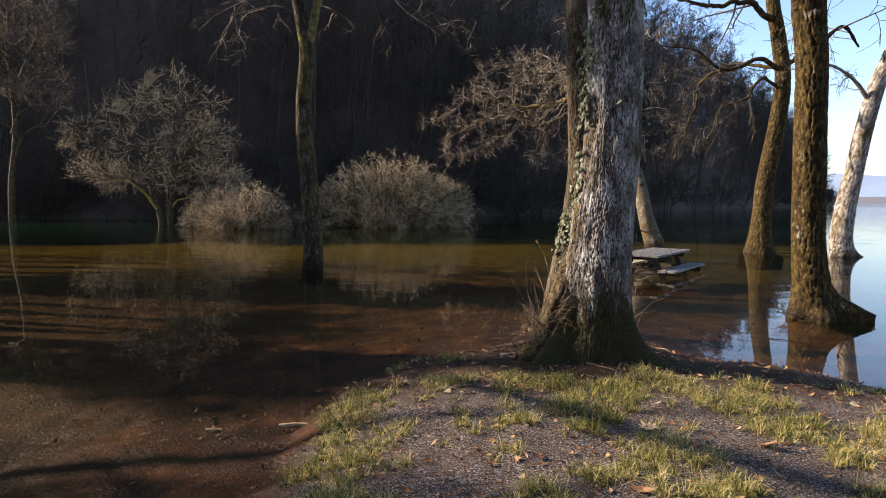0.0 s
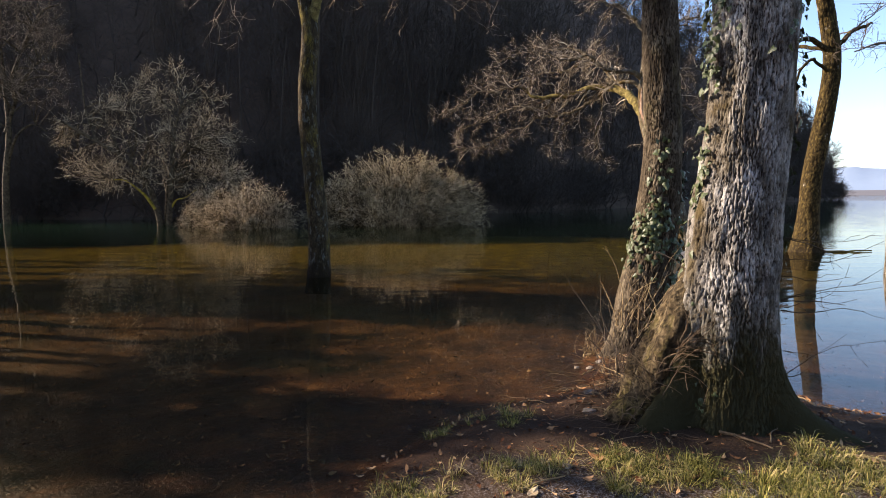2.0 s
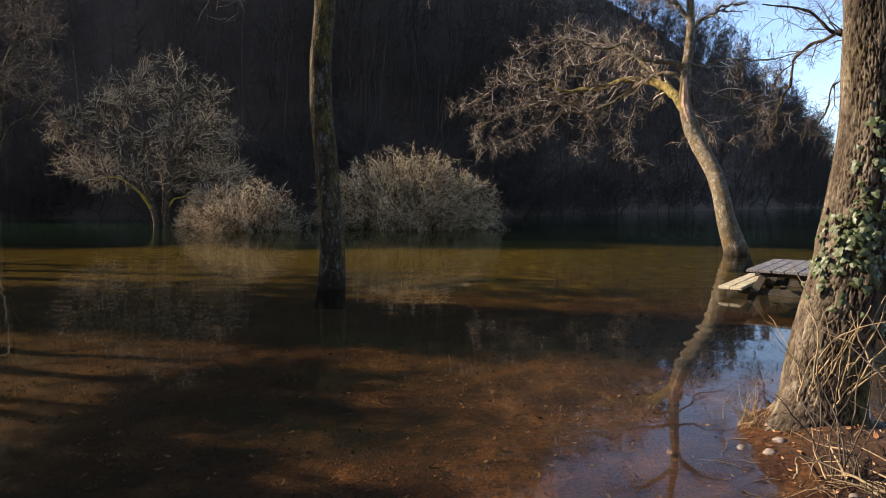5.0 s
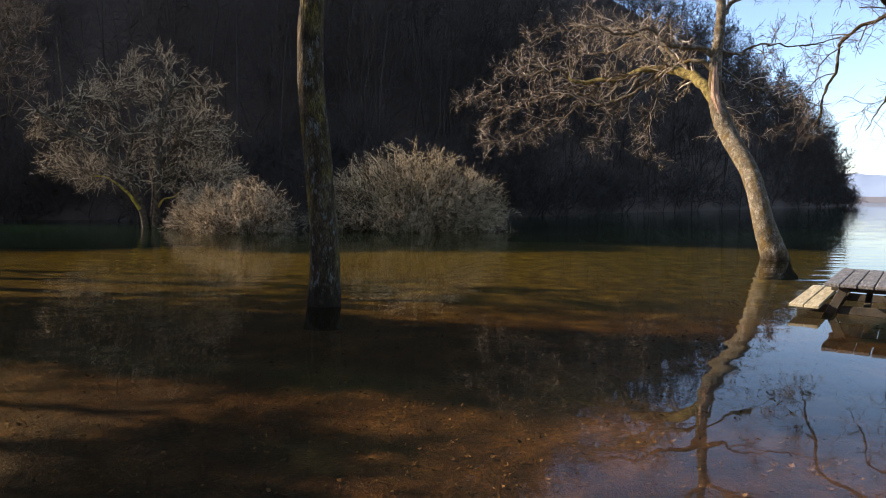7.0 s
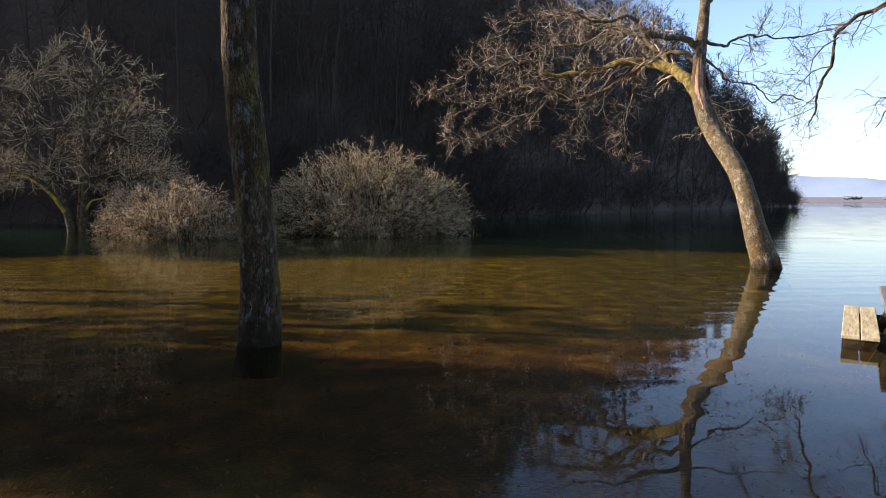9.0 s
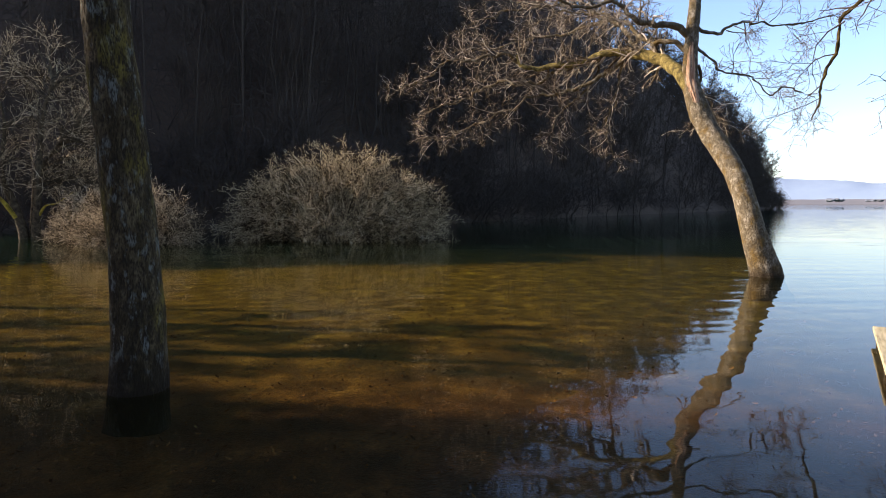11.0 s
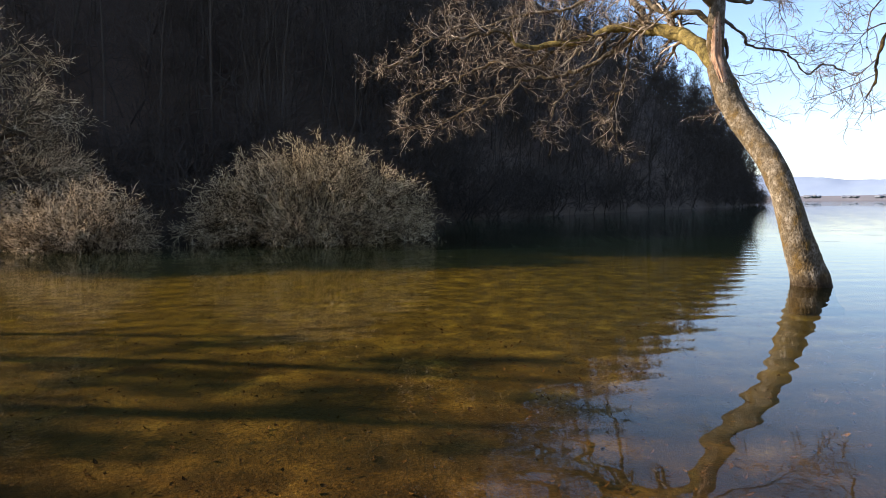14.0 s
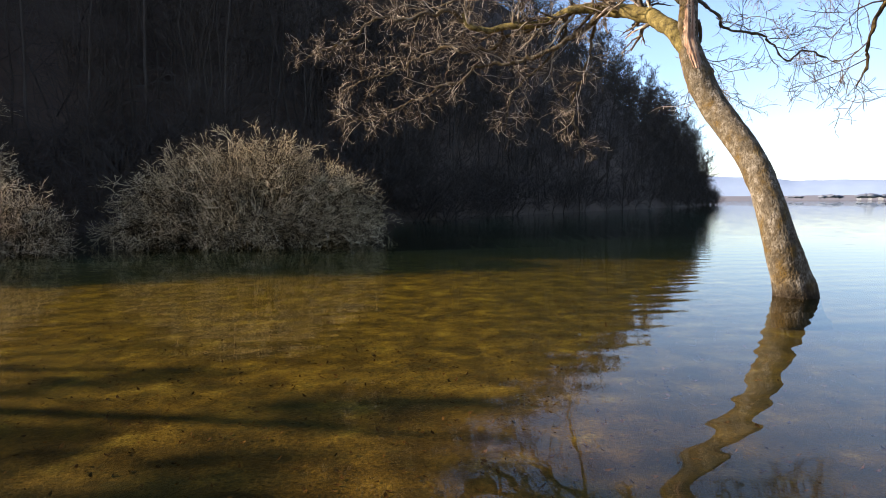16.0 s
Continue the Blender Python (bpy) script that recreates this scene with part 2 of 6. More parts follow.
    dim_bed.inputs["B"].default_value = (0.75, 0.80, 0.88, 1)
    speck = n.new("ShaderNodeTexNoise")
    speck.inputs["Scale"].default_value, speck.inputs["Detail"].default_value, speck.inputs["Roughness"].default_value = 30, 6, 0.75
    l.new(geo.outputs["Position"], speck.inputs["Vector"])
    grain = n.new("ShaderNodeMapRange")
    grain.inputs["From Min"].default_value, grain.inputs["From Max"].default_value = 0.34, 0.70
    grain.inputs["To Min"].default_value, grain.inputs["To Max"].default_value = 0.30, 1.60
    l.new(speck.outputs["Fac"], grain.inputs["Value"])
    flecks = n.new("ShaderNodeVectorMath")
    flecks.operation = "SCALE"
    l.new(dim_bed.outputs["Result"], flecks.inputs[0])
    l.new(grain.outputs["Result"], flecks.inputs["Scale"])
    bed = flecks.outputs[0]
    nz = n.new("ShaderNodeTexNoise")
    nz.inputs["Scale"].default_value, nz.inputs["Detail"].default_value = 3.0, 6
    l.new(geo.outputs["Position"], nz.inputs["Vector"])
    wob = n.new("ShaderNodeMath")
    wob.operation = "MULTIPLY_ADD"
    l.new(nz.outputs["Fac"], wob.inputs[0])
    wob.inputs[1].default_value = 0.14
    l.new(sep.outputs["Z"], wob.inputs[2])
    rng = n.new("ShaderNodeMapRange")
    rng.inputs["From Min"].default_value, rng.inputs["From Max"].default_value = 0.115, 0.24
    l.new(wob.outputs[0], rng.inputs["Value"])
    grit = n.new("ShaderNodeTexNoise")
    grit.inputs["Scale"].default_value, grit.inputs["Detail"].default_value, grit.inputs["Roughness"].default_value = 85, 8, 0.8
    l.new(geo.outputs["Position"], grit.inputs["Vector"])
    cr = n.new("ShaderNodeValToRGB")
    for e, (p, c) in zip((cr.color_ramp.elements[0], cr.color_ramp.elements[1], cr.color_ramp.elements.new(0.5)), ((0.3, (0.020, 0.011, 0.006)), (0.78, (0.098, 0.060, 0.035)), (0.5, (0.040, 0.023, 0.012)))):
        e.position, e.color = p, (*c, 1)
    l.new(grit.outputs["Fac"], cr.inputs["Fac"])
    mx = n.new("ShaderNodeMix")
    mx.data_type = "RGBA"
    l.new(rng.outputs["Result"], mx.inputs["Factor"])
    l.new(bed, mx.inputs["A"])
    # leaf mould under the trees, gravelly mud on the open bank
    mould = n.new("ShaderNodeValToRGB")
    for e, (p, c) in zip((mould.color_ramp.elements[0], mould.color_ramp.elements[1]), ((0.35, (0.016, 0.010, 0.006)), (0.75, (0.085, 0.050, 0.029)))):
        e.position, e.color = p, (*c, 1)
    l.new(grit.outputs["Fac"], mould.inputs["Fac"])
    far = n.new("ShaderNodeMath")
    far.operation = "MULTIPLY_ADD"
    l.new(nz.outputs["Fac"], far.inputs[0])
    far.inputs[1].default_value = 1.6
    l.new(sep.outputs["Y"], far.inputs[2])
    mask = n.new("ShaderNodeMapRange")
    mask.inputs["From Min"].default_value, mask.inputs["From Max"].default_value = 4.6, 5.2
    l.new(far.outputs[0], mask.inputs["Value"])
    soil = n.new("ShaderNodeMix")
    soil.data_type = "RGBA"
    l.new(mask.outputs["Result"], soil.inputs["Factor"])
    l.new(cr.outputs["Color"], soil.inputs["A"])
    l.new(mould.outputs["Color"], soil.inputs["B"])
    l.new(soil.outputs["Result"], mx.inputs["B"])
    l.new(mx.outputs["Result"], b.inputs["Base Color"])
    wet = n.new("ShaderNodeMapRange")
    wet.inputs["To Min"].default_value, wet.inputs["To Max"].default_value = 0.45, 0.85
    l.new(rng.outputs["Result"], wet.inputs["Value"])
    l.new(wet.outputs["Result"], b.inputs["Roughness"])
    return m


def water_material():
    """A rippled surface that mirrors by Fresnel; below it the light dies away with the depth stored on the mesh."""
    m = bpy.data.materials.new("lake_water")
    m.use_nodes = True
    nt = m.node_tree
    n, l = nt.nodes, nt.links
    n.remove(n["Principled BSDF"])
    out = n["Material Output"]
    at = n.new("ShaderNodeAttribute")
    at.attribute_name = "depth"
    power = n.new("ShaderNodeCombineColor")
    for ch, base in (("Red", 0.46), ("Green", 0.36), ("Blue", 0.13)):
        p = n.new("ShaderNodeMath")
        p.operation = "POWER"
        p.inputs[0].default_value = base
        l.new(at.outputs["Fac"], p.inputs[1])
        l.new(p.outputs[0], power.inputs[ch])
    clear = n.new("ShaderNodeBsdfTransparent")
    l.new(power.outputs[0], clear.inputs["Color"])
    murk = n.new("ShaderNodeBsdfDiffuse")
    murk.inputs["Color"].default_value = (0.032, 0.085, 0.040, 1)
    thick = n.new("ShaderNodeMath")
    thick.operation = "POWER"
    thick.inputs[0].default_value = 0.62
    deep = n.new("ShaderNodeMath")
    deep.operation = "SUBTRACT"
    deep.use_clamp = False
    l.new(at.outputs["Fac"], deep.inputs[0])
    deep.inputs[1].default_value = 0.42
    some = n.new("ShaderNodeMath")
    some.operation = "MAXIMUM"
    l.new(deep.outputs[0], some.inputs[0])
    some.inputs[1].default_value = 0.05
    l.new(some.outputs[0], thick.inputs[1])
    body = n.new("ShaderNodeMixShader")
    l.new(thick.outputs[0], body.inputs[0])
    l.new(murk.outputs[0], body.inputs[1])
    l.new(clear.outputs[0], body.inputs[2])
    co = n.new("ShaderNodeTexCoord")
    heights = []
    # long-crested ripples, each a train of bands that wander and fade: wavelength, height, heading, wander
    for length, high, heading, wander in ((0.80, 0.0030, 0.10, 2.2), (0.36, 0.0015, -0.14, 2.6), (0.21, 0.00022, 0.25, 3.0)):
        mp = n.new("ShaderNodeMapping")
        mp.inputs["Scale"].default_value = (0.3142 / length * 0.6, 0.3142 / length, 1)
        mp.inputs["Rotation"].default_value = (0, 0, heading)
        l.new(co.outputs["Object"], mp.inputs["Vector"])
        t = n.new("ShaderNodeTexWave")
        t.wave_type, t.bands_direction, t.wave_profile = "BANDS", "Y", "SIN"
        t.inputs["Scale"].default_value, t.inputs["Distortion"].default_value, t.inputs["Detail"].default_value = 1.0, wander, 1.0
        t.inputs["Detail Scale"].default_value, t.inputs["Detail Roughness"].default_value = 0.9, 0.4
        l.new(mp.outputs["Vector"], t.inputs["Vector"])
        fade = n.new("ShaderNodeTexNoise")
        fade.inputs["Scale"].default_value, fade.inputs["Detail"].default_value = 0.22 / length, 1.0
        l.new(co.outputs["Object"], fade.inputs["Vector"])
        swell = n.new("ShaderNodeMapRange")
        swell.inputs["From Min"].default_value, swell.inputs["From Max"].default_value = 0.36, 0.60
        swell.inputs["To Min"].default_value, swell.inputs["To Max"].default_value = 0.25 * high, high
        l.new(fade.outputs["Fac"], swell.inputs["Value"])
        k = n.new("ShaderNodeMath")
        k.operation = "MULTIPLY"
        l.new(t.outputs["Fac"], k.inputs[0])
        l.new(swell.outputs["Result"], k.inputs[1])
        heights.append(k.outputs[0])
    total = heights[0]
    for h in heights[1:]:
        add = n.new("ShaderNodeMath")
        l.new(total, add.inputs[0])
        l.new(h, add.inputs[1])
        total = add.outputs[0]
    bp = n.new("ShaderNodeBump")
    bp.inputs["Strength"].default_value, bp.inputs["Distance"].default_value = 1.0, 1.0
    # the water lies calm by the bank and ruffles further out
    place = n.new("ShaderNodeSeparateXYZ")
    l.new(co.outputs["Object"], place.inputs[0])
    calm = n.new("ShaderNodeMapRange")
    calm.inputs["From Min"].default_value, calm.inputs["From Max"].default_value = 7.5, 17.0
    calm.inputs["To Min"].default_value, calm.inputs["To Max"].default_value = 0.16, 1.0
    slant = n.new("ShaderNodeMath")
    slant.operation = "MULTIPLY_ADD"
    l.new(place.outputs["X"], slant.inputs[0])
    slant.inputs[1].default_value = 0.1
    l.new(place.outputs["Y"], slant.inputs[2])
    l.new(slant.outputs[0], calm.inputs["Value"])
    wave = n.new("ShaderNodeMath")
    wave.operation = "MULTIPLY"
    l.new(total, wave.inputs[0])
    l.new(calm.outputs["Result"], wave.inputs[1])
    l.new(wave.outputs[0], bp.inputs["Height"])
    gl = n.new("ShaderNodeBsdfGlossy")
    gl.inputs["Roughness"].default_value = 0.0
    l.new(bp.outputs["Normal"], gl.inputs["Normal"])
    lw = n.new("ShaderNodeLayerWeight")
    lw.inputs["Blend"].default_value = 0.5
    fifth = n.new("ShaderNodeMath")
    fifth.operation = "POWER"
    l.new(lw.outputs["Facing"], fifth.inputs[0])
    fifth.inputs[1].default_value = 5.0
    fr = n.new("ShaderNodeMath")
    fr.operation = "MULTIPLY_ADD"
    l.new(fifth.outputs[0], fr.inputs[0])
    fr.inputs[1].default_value, fr.inputs[2].default_value = 0.98, 0.02
    mix = n.new("ShaderNodeMixShader")
    l.new(fr.outputs[0], mix.inputs[0])
    l.new(body.outputs[0], mix.inputs[1])
    l.new(gl.outputs[0], mix.inputs[2])
    l.new(mix.outputs[0], out.inputs["Surface"])
    return m


# ---- mesh helpers ----
def vnoise(p, seed=0):
    """Smooth value noise in 0..1 at points p (..., 3)."""
    p = np.asarray(p, float)
    i = np.floor(p).astype(np.int64)
    f = p - i
    f = f * f * (3 - 2 * f)
    total = np.zeros(p.shape[:-1])
    for dx in (0, 1):
        for dy in (0, 1):
            for dz in (0, 1):
                h = (i[..., 0] + dx) * 374761393 + (i[..., 1] + dy) * 668265263 + (i[..., 2] + dz) * 2147483647 + seed * 144665
                h = (h ^ (h >> 13)) * 1274126177
                h = ((h ^ (h >> 16)) & 0xFFFF) / 65535.0
                w = (f[..., 0] if dx else 1 - f[..., 0]) * (f[..., 1] if dy else 1 - f[..., 1]) * (f[..., 2] if dz else 1 - f[..., 2])
                total += w * h
    return total


def fractal(p, octaves=4, seed=0):
    total, amp, norm = 0.0, 1.0, 0.0
    p = np.asarray(p, float)
    for k in range(octaves):
        total = total + amp * vnoise(p * 2.03 ** k, seed + k)
        norm += amp
        amp *= 0.5
    return total / norm


def mesh_from(name, verts, faces, mats, smooth=True, face_mat=None):
    """verts (n, 3); faces (m, 3 or 4) of one size."""
    verts, faces = np.asarray(verts, np.float32), np.asarray(faces, np.int32)
    me = bpy.data.meshes.new(name)
    m, k = faces.shape
    me.vertices.add(len(verts))
    me.vertices.foreach_set("co", verts.ravel())
    me.loops.add(m * k)
    me.loops.foreach_set("vertex_index", faces.ravel())
    me.polygons.add(m)
    me.polygons.foreach_set("loop_start", np.arange(0, m * k, k, dtype=np.int32))
    me.polygons.foreach_set("use_smooth", np.full(m, smooth))
    for mt in (mats if isinstance(mats, (list, tuple)) else [mats]):
        me.materials.append(mt)
    if face_mat is not None:
        me.polygons.foreach_set("material_index", np.asarray(face_mat, np.int32))
    me.update(calc_edges=True)
    me.validate()
    return me


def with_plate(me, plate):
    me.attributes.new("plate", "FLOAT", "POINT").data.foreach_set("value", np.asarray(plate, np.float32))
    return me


def part_mesh(name, me, parent, label=""):
    ob = new(name, me)
    ob.parent = parent
    return tagged(ob, label) if label else ob


def part(name, bm, mat, parent, label="", smooth=False):
    me = bpy.data.meshes.new(name)
    bmesh.ops.recalc_face_normals(bm, faces=bm.faces)
    for f in bm.faces:
        f.smooth = smooth
    bm.to_mesh(me)
    bm.free()
    me.materials.append(mat)
    return part_mesh(name, me, parent, label)


def empty(name, at, label, category, group="", kind=""):
    ob = new(name)
    ob.location = at
    return tagged(ob, label, category, group, kind)


def smooth_path(pts, radii, step):
    """Catmull-Rom through the points, resampled at about step."""
    p = np.asarray(pts, float)
    r = np.asarray(radii, float)
    q = np.vstack([2 * p[0] - p[1], p, 2 * p[-1] - p[-2]])
    out, rad = [], []
    for i in range(len(p) - 1):
        a, b, c, d = q[i], q[i + 1], q[i + 2], q[i + 3]
        k = max(2, int(np.linalg.norm(c - b) / step))
        t = np.linspace(0, 1, k, endpoint=False)[:, None]
        out.append(0.5 * (2 * b + (c - a) * t + (2 * a - 5 * b + 4 * c - d) * t ** 2 + (3 * b - a - 3 * c + d) * t ** 3))
        rad.append(r[i] + (r[i + 1] - r[i]) * t[:, 0])
    return np.vstack(out + [p[-1:]]), np.concatenate(rad + [r[-1:]])


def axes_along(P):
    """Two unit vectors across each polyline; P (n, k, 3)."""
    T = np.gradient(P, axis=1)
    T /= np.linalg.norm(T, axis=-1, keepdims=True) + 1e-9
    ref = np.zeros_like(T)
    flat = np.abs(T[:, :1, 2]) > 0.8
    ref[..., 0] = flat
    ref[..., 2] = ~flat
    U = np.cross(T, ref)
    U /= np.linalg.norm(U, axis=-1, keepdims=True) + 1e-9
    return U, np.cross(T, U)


def tube_arrays(P, R, sides):
    """Vertices and quads of tubes along polylines P (n, k, 3) with radii R (n, k)."""
    n, k, _ = P.shape
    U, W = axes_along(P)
    a = np.linspace(0, 2 * np.pi, sides, endpoint=False)
    V = P[:, :, None] + R[:, :, None, None] * (U[:, :, None] * np.cos(a)[None, None, :, None] + W[:, :, None] * np.sin(a)[None, None, :, None])
    idx = np.arange(n * k * sides).reshape(n, k, sides)
    nxt = np.roll(idx, -1, axis=2)
    F = np.stack([idx[:, :-1], nxt[:, :-1], nxt[:, 1:], idx[:, 1:]], -1).reshape(-1, 4)
    return V.reshape(-1, 3), F


def join_arrays(pieces):
    vs, fs, o = [], [], 0
    for v, f in pieces:
        vs.append(v)
        fs.append(f + o)
        o += len(v)
    return np.vstack(vs), np.vstack(fs)


def grow(P, R, each, length, angle, rng, k=4, tmin=0.25, wobble=0.25, up=0.0, thin=0.55, tip=0.3, spread=0.3, toward=None):
    """Branches off the polylines P (n, m, 3): each branches per polyline, at an angle off it, of that length in metres."""
    n, m, _ = P.shape
    N = n * each
    src = np.repeat(np.arange(n), each)
    s = (tmin + (1 - tmin) * ((np.tile(np.arange(each), n) + rng.random(N)) / each)) * (m - 1)
    i = np.minimum(s.astype(int), m - 2)
    f = (s - i)[:, None]
    start = P[src, i] * (1 - f) + P[src, i + 1] * f
    rad = R[src, i] * (1 - f[:, 0]) + R[src, i + 1] * f[:, 0]
    T = P[src, i + 1] - P[src, i]
    T /= np.linalg.norm(T, axis=1, keepdims=True) + 1e-9
    side = rng.normal(size=(N, 3))
    side -= (side * T).sum(1, keepdims=True) * T
    side /= np.linalg.norm(side, axis=1, keepdims=True) + 1e-9
    ang = np.radians(angle) * (1 + spread * rng.normal(size=N))[:, None]
    D = T * np.cos(ang) + side * np.sin(ang)
    D[:, 2] += up
    L = length * (0.55 + 0.75 * rng.random(N)) * (1.15 - 0.45 * s / (m - 1))
    out = [start]
    for j in range(k - 1):
        D = D + wobble * rng.normal(size=(N, 3))
        D[:, 2] += up * 0.4
        if toward is not None:
            D = D + toward
        D /= np.linalg.norm(D, axis=1, keepdims=True) + 1e-9
        out.append(out[-1] + D * (L / (k - 1))[:, None])
    Q = np.stack(out, 1)
    RR = (rad * thin)[:, None] * np.linspace(1, tip, k)[None]
    return Q, RR


def bark_trunk(pts, radii, seg, step, amp, seed, roots=(), ground=0.0, freq=16.0, slant=0.22):
    """A trunk with furrowed relief and flaring roots. roots: (degrees, reach, width in radians, height)."""
    P, R = smooth_path(pts, radii, step)
    n = len(P)
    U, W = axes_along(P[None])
    U = np.tile(np.array([1.0, 0, 0]), (n, 1))
    T = np.gradient(P, axis=0)
    T /= np.linalg.norm(T, axis=1, keepdims=True)
    W = np.cross(T, U)
    W /= np.linalg.norm(W, axis=1, keepdims=True)
    U = np.cross(W, T)
    a = np.linspace(0, 2 * np.pi, seg, endpoint=False)
    ca, sa = np.cos(a)[None], np.sin(a)[None]
    r = R[:, None] * np.ones((1, seg))
    h = np.maximum(P[:, 2] - ground, 0)[:, None]
    below = np.minimum(P[:, 2] - ground, 0)[:, None]
    for deg, reach, width, *tall in roots:
        tall = tall[0] if tall else 0.10 + 0.12 * reach
        d = np.angle(np.exp(1j * (a - radians(deg))))[None]
        r = r + reach * np.exp(-(d / width) ** 2) * np.exp(-h / tall) * (1 + below)
    dirs = U[:, None] * ca[..., None] + W[:, None] * sa[..., None]
    s = np.concatenate([[0], np.cumsum(np.linalg.norm(np.diff(P, axis=0), axis=1))])
    R0 = float(np.mean(R))
    q = np.stack([ca * R0 * freq + 0 * s[:, None], sa * R0 * freq + 0 * s[:, None], np.repeat(s[:, None] * freq * slant, seg, 1)], -1)
    warp = np.stack([fractal(q * 0.5 + o, 2, seed) for o in (7.3, 17.9, 31.1)], -1) * 1.8
    crack = np.abs(fractal(q + warp, 3, seed + 5) - 0.5) * 2
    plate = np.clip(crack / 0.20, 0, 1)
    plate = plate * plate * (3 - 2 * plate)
    lump = fractal(q * 0.16 + 3.1, 2, seed + 9) - 0.5
    grain = fractal(q * 2.3, 2, seed + 13) - 0.5
    r = r + amp * (1.5 * plate - 1.0 + 0.7 * grain) + R0 * 0.16 * lump
    V = P[:, None] + dirs * r[..., None]
    idx = np.arange(n * seg).reshape(n, seg)
    nxt = np.roll(idx, -1, 1)
    F = np.stack([idx[:-1], nxt[:-1], nxt[1:], idx[1:]], -1).reshape(-1, 4)
    return V.reshape(-1, 3), F, P, R, plate.ravel()


def bark_limb(pts, radii, seg, step, amp, seed, gnarl=0.0):
    """A limb with lumpy relief in any direction; gnarl: how far in metres its line kinks to and fro."""
    P, R = smooth_path(pts, radii, step)
    if gnarl:
        kink = np.stack([fractal(P * 3.1 + o, 3, seed + 40) - 0.5 for o in (3.7, 13.1, 29.3)], -1) * 2 * gnarl
        P = P + kink * np.minimum(np.arange(len(P)) / 5.0, 1)[:, None]
    V, F = tube_arrays(P[None], R[None], seg)
    V = V.reshape(len(P), seg, 3)
    out = V - P[:, None]
    k = 1 + (amp / np.maximum(R, 0.01))[:, None] * (fractal(V * 9, 3, seed) - 0.5) * 2
    V = P[:, None] + out * k[..., None]
    return V.reshape(-1, 3), F, P, R


def resample(P, R, k):
    i = np.linspace(0, len(P) - 1, k)
    a = np.minimum(i.astype(int), len(P) - 2)
    f = i - a
    return (P[a] * (1 - f)[:, None] + P[a + 1] * f[:, None])[None], (R[a] * (1 - f) + R[a + 1] * f)[None]


# ---- the ground, the lake and the hills ----
def signed(px, py, poly):
    """Distance to the outline of a polygon, positive inside it."""
    poly = np.asarray(poly, float)
    best = np.full(px.shape, 1e9)
    inside = np.zeros(px.shape, bool)
    for (x0, y0), (x1, y1) in zip(poly, np.roll(poly, -1, 0)):
        dx, dy = x1 - x0, y1 - y0
        t = np.clip(((px - x0) * dx + (py - y0) * dy) / (dx * dx + dy * dy), 0, 1)
        best = np.minimum(best, np.hypot(px - x0 - t * dx, py - y0 - t * dy))
        cross = ((y0 > py) != (y1 > py)) & (px < (x1 - x0) * (py - y0) / (y1 - y0 + 1e-12) + x0)
        inside ^= cross
    return np.where(inside, best, -best)


BANK = [(-0.74, 3.2), (-0.86, 3.75), (-0.68, 4.58), (-0.28, 5.22), (0.08, 5.50), (0.50, 5.76), (0.76, 5.98), (0.84, 6.35), (0.92, 6.75), (1.12, 7.08), (1.65, 7.12), (2.0, 6.5), (2.36, 5.54), (3.04, 5.23),
        (3.39, 4.62), (4.6, 3.7), (8, 1.5), (30, -3), (60, -60), (-60, -60), (-40, -2.0), (-6, 0.0), (-2.2, 1.0), (-0.95, 2.3)]
HILL = [(-260, 62), (-100, 48), (-45, 46), (-22, 41), (-8, 43), (3, 52), (13.5, 66), (36, 92), (76, 137), (105, 176), (117, 206), (106, 250), (60, 340), (-260, 340)]
WATER_Z = 0.0


def ground_height(x, y):
    d = signed(x, y, BANK) + 0.22 * (fractal(np.stack([x * 2.2, y * 2.2, 0 * x], -1), 3, 3) - 0.5)
    o = np.maximum(-d, 0)
    bed = -0.40 * (1 - np.exp(-o / 4.5)) - 0.018 * np.maximum(o - 8, 0) - 0.045 * np.maximum(o - 26, 0)
    z = np.where(d > 0, 0.19 * (1 - np.exp(-np.maximum(d, 0) / 0.42)), np.maximum(bed, -3.0))
    z = z + 0.27 * np.exp(-((x - 4.5) ** 2 + (y - 7.5) ** 2) / 0.33 ** 2)
    z = z + 0.05 * np.exp(-((x - 1.35) ** 2 + (y - 4.85) ** 2) / 0.6 ** 2)
    p = np.stack([x, y, 0 * x], -1)
    near = np.exp(-np.maximum(np.hypot(x - 1, y - 7) - 9, 0) / 6)
    return z + near * (0.05 * (fractal(p * 1.3, 3, 11) - 0.5) + 0.035 * (fractal(p * 7, 3, 21) - 0.5) * np.exp(-np.maximum(-d, 0) / 6))


def graded(lo, hi, step, growth, reach):
    core = list(np.arange(lo, hi, step))
    out, s = [core[0]], step
    while out[-1] > -reach:
        s *= growth
        out.append(out[-1] - s)
    left = out[:0:-1]
    out, s = [core[-1]], step
    while out[-1] < reach:
        s *= growth
        out.append(out[-1] + s)
    return np.array(left + core + out[1:])


def grid_faces(ny, nx):
    i = np.arange(ny * nx).reshape(ny, nx)
    return np.stack([i[:-1, :-1], i[:-1, 1:], i[1:, 1:], i[1:, :-1]], -1).reshape(-1, 4)


gx, gy = np.meshgrid(graded(-2.6, 4.6, 0.045, 1.12, 3400), graded(-0.5, 8.0, 0.045, 1.12, 3400))
gz = ground_height(gx, gy)
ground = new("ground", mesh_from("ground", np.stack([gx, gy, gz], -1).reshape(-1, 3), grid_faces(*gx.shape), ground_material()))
tagged(ground, "muddy lake bank and brown flooded lake bed", "ground", kind="structure")

wx, wy = np.meshgrid(graded(-6, 8, 0.25, 1.10, 3300), graded(1, 14, 0.25, 1.10, 3300))
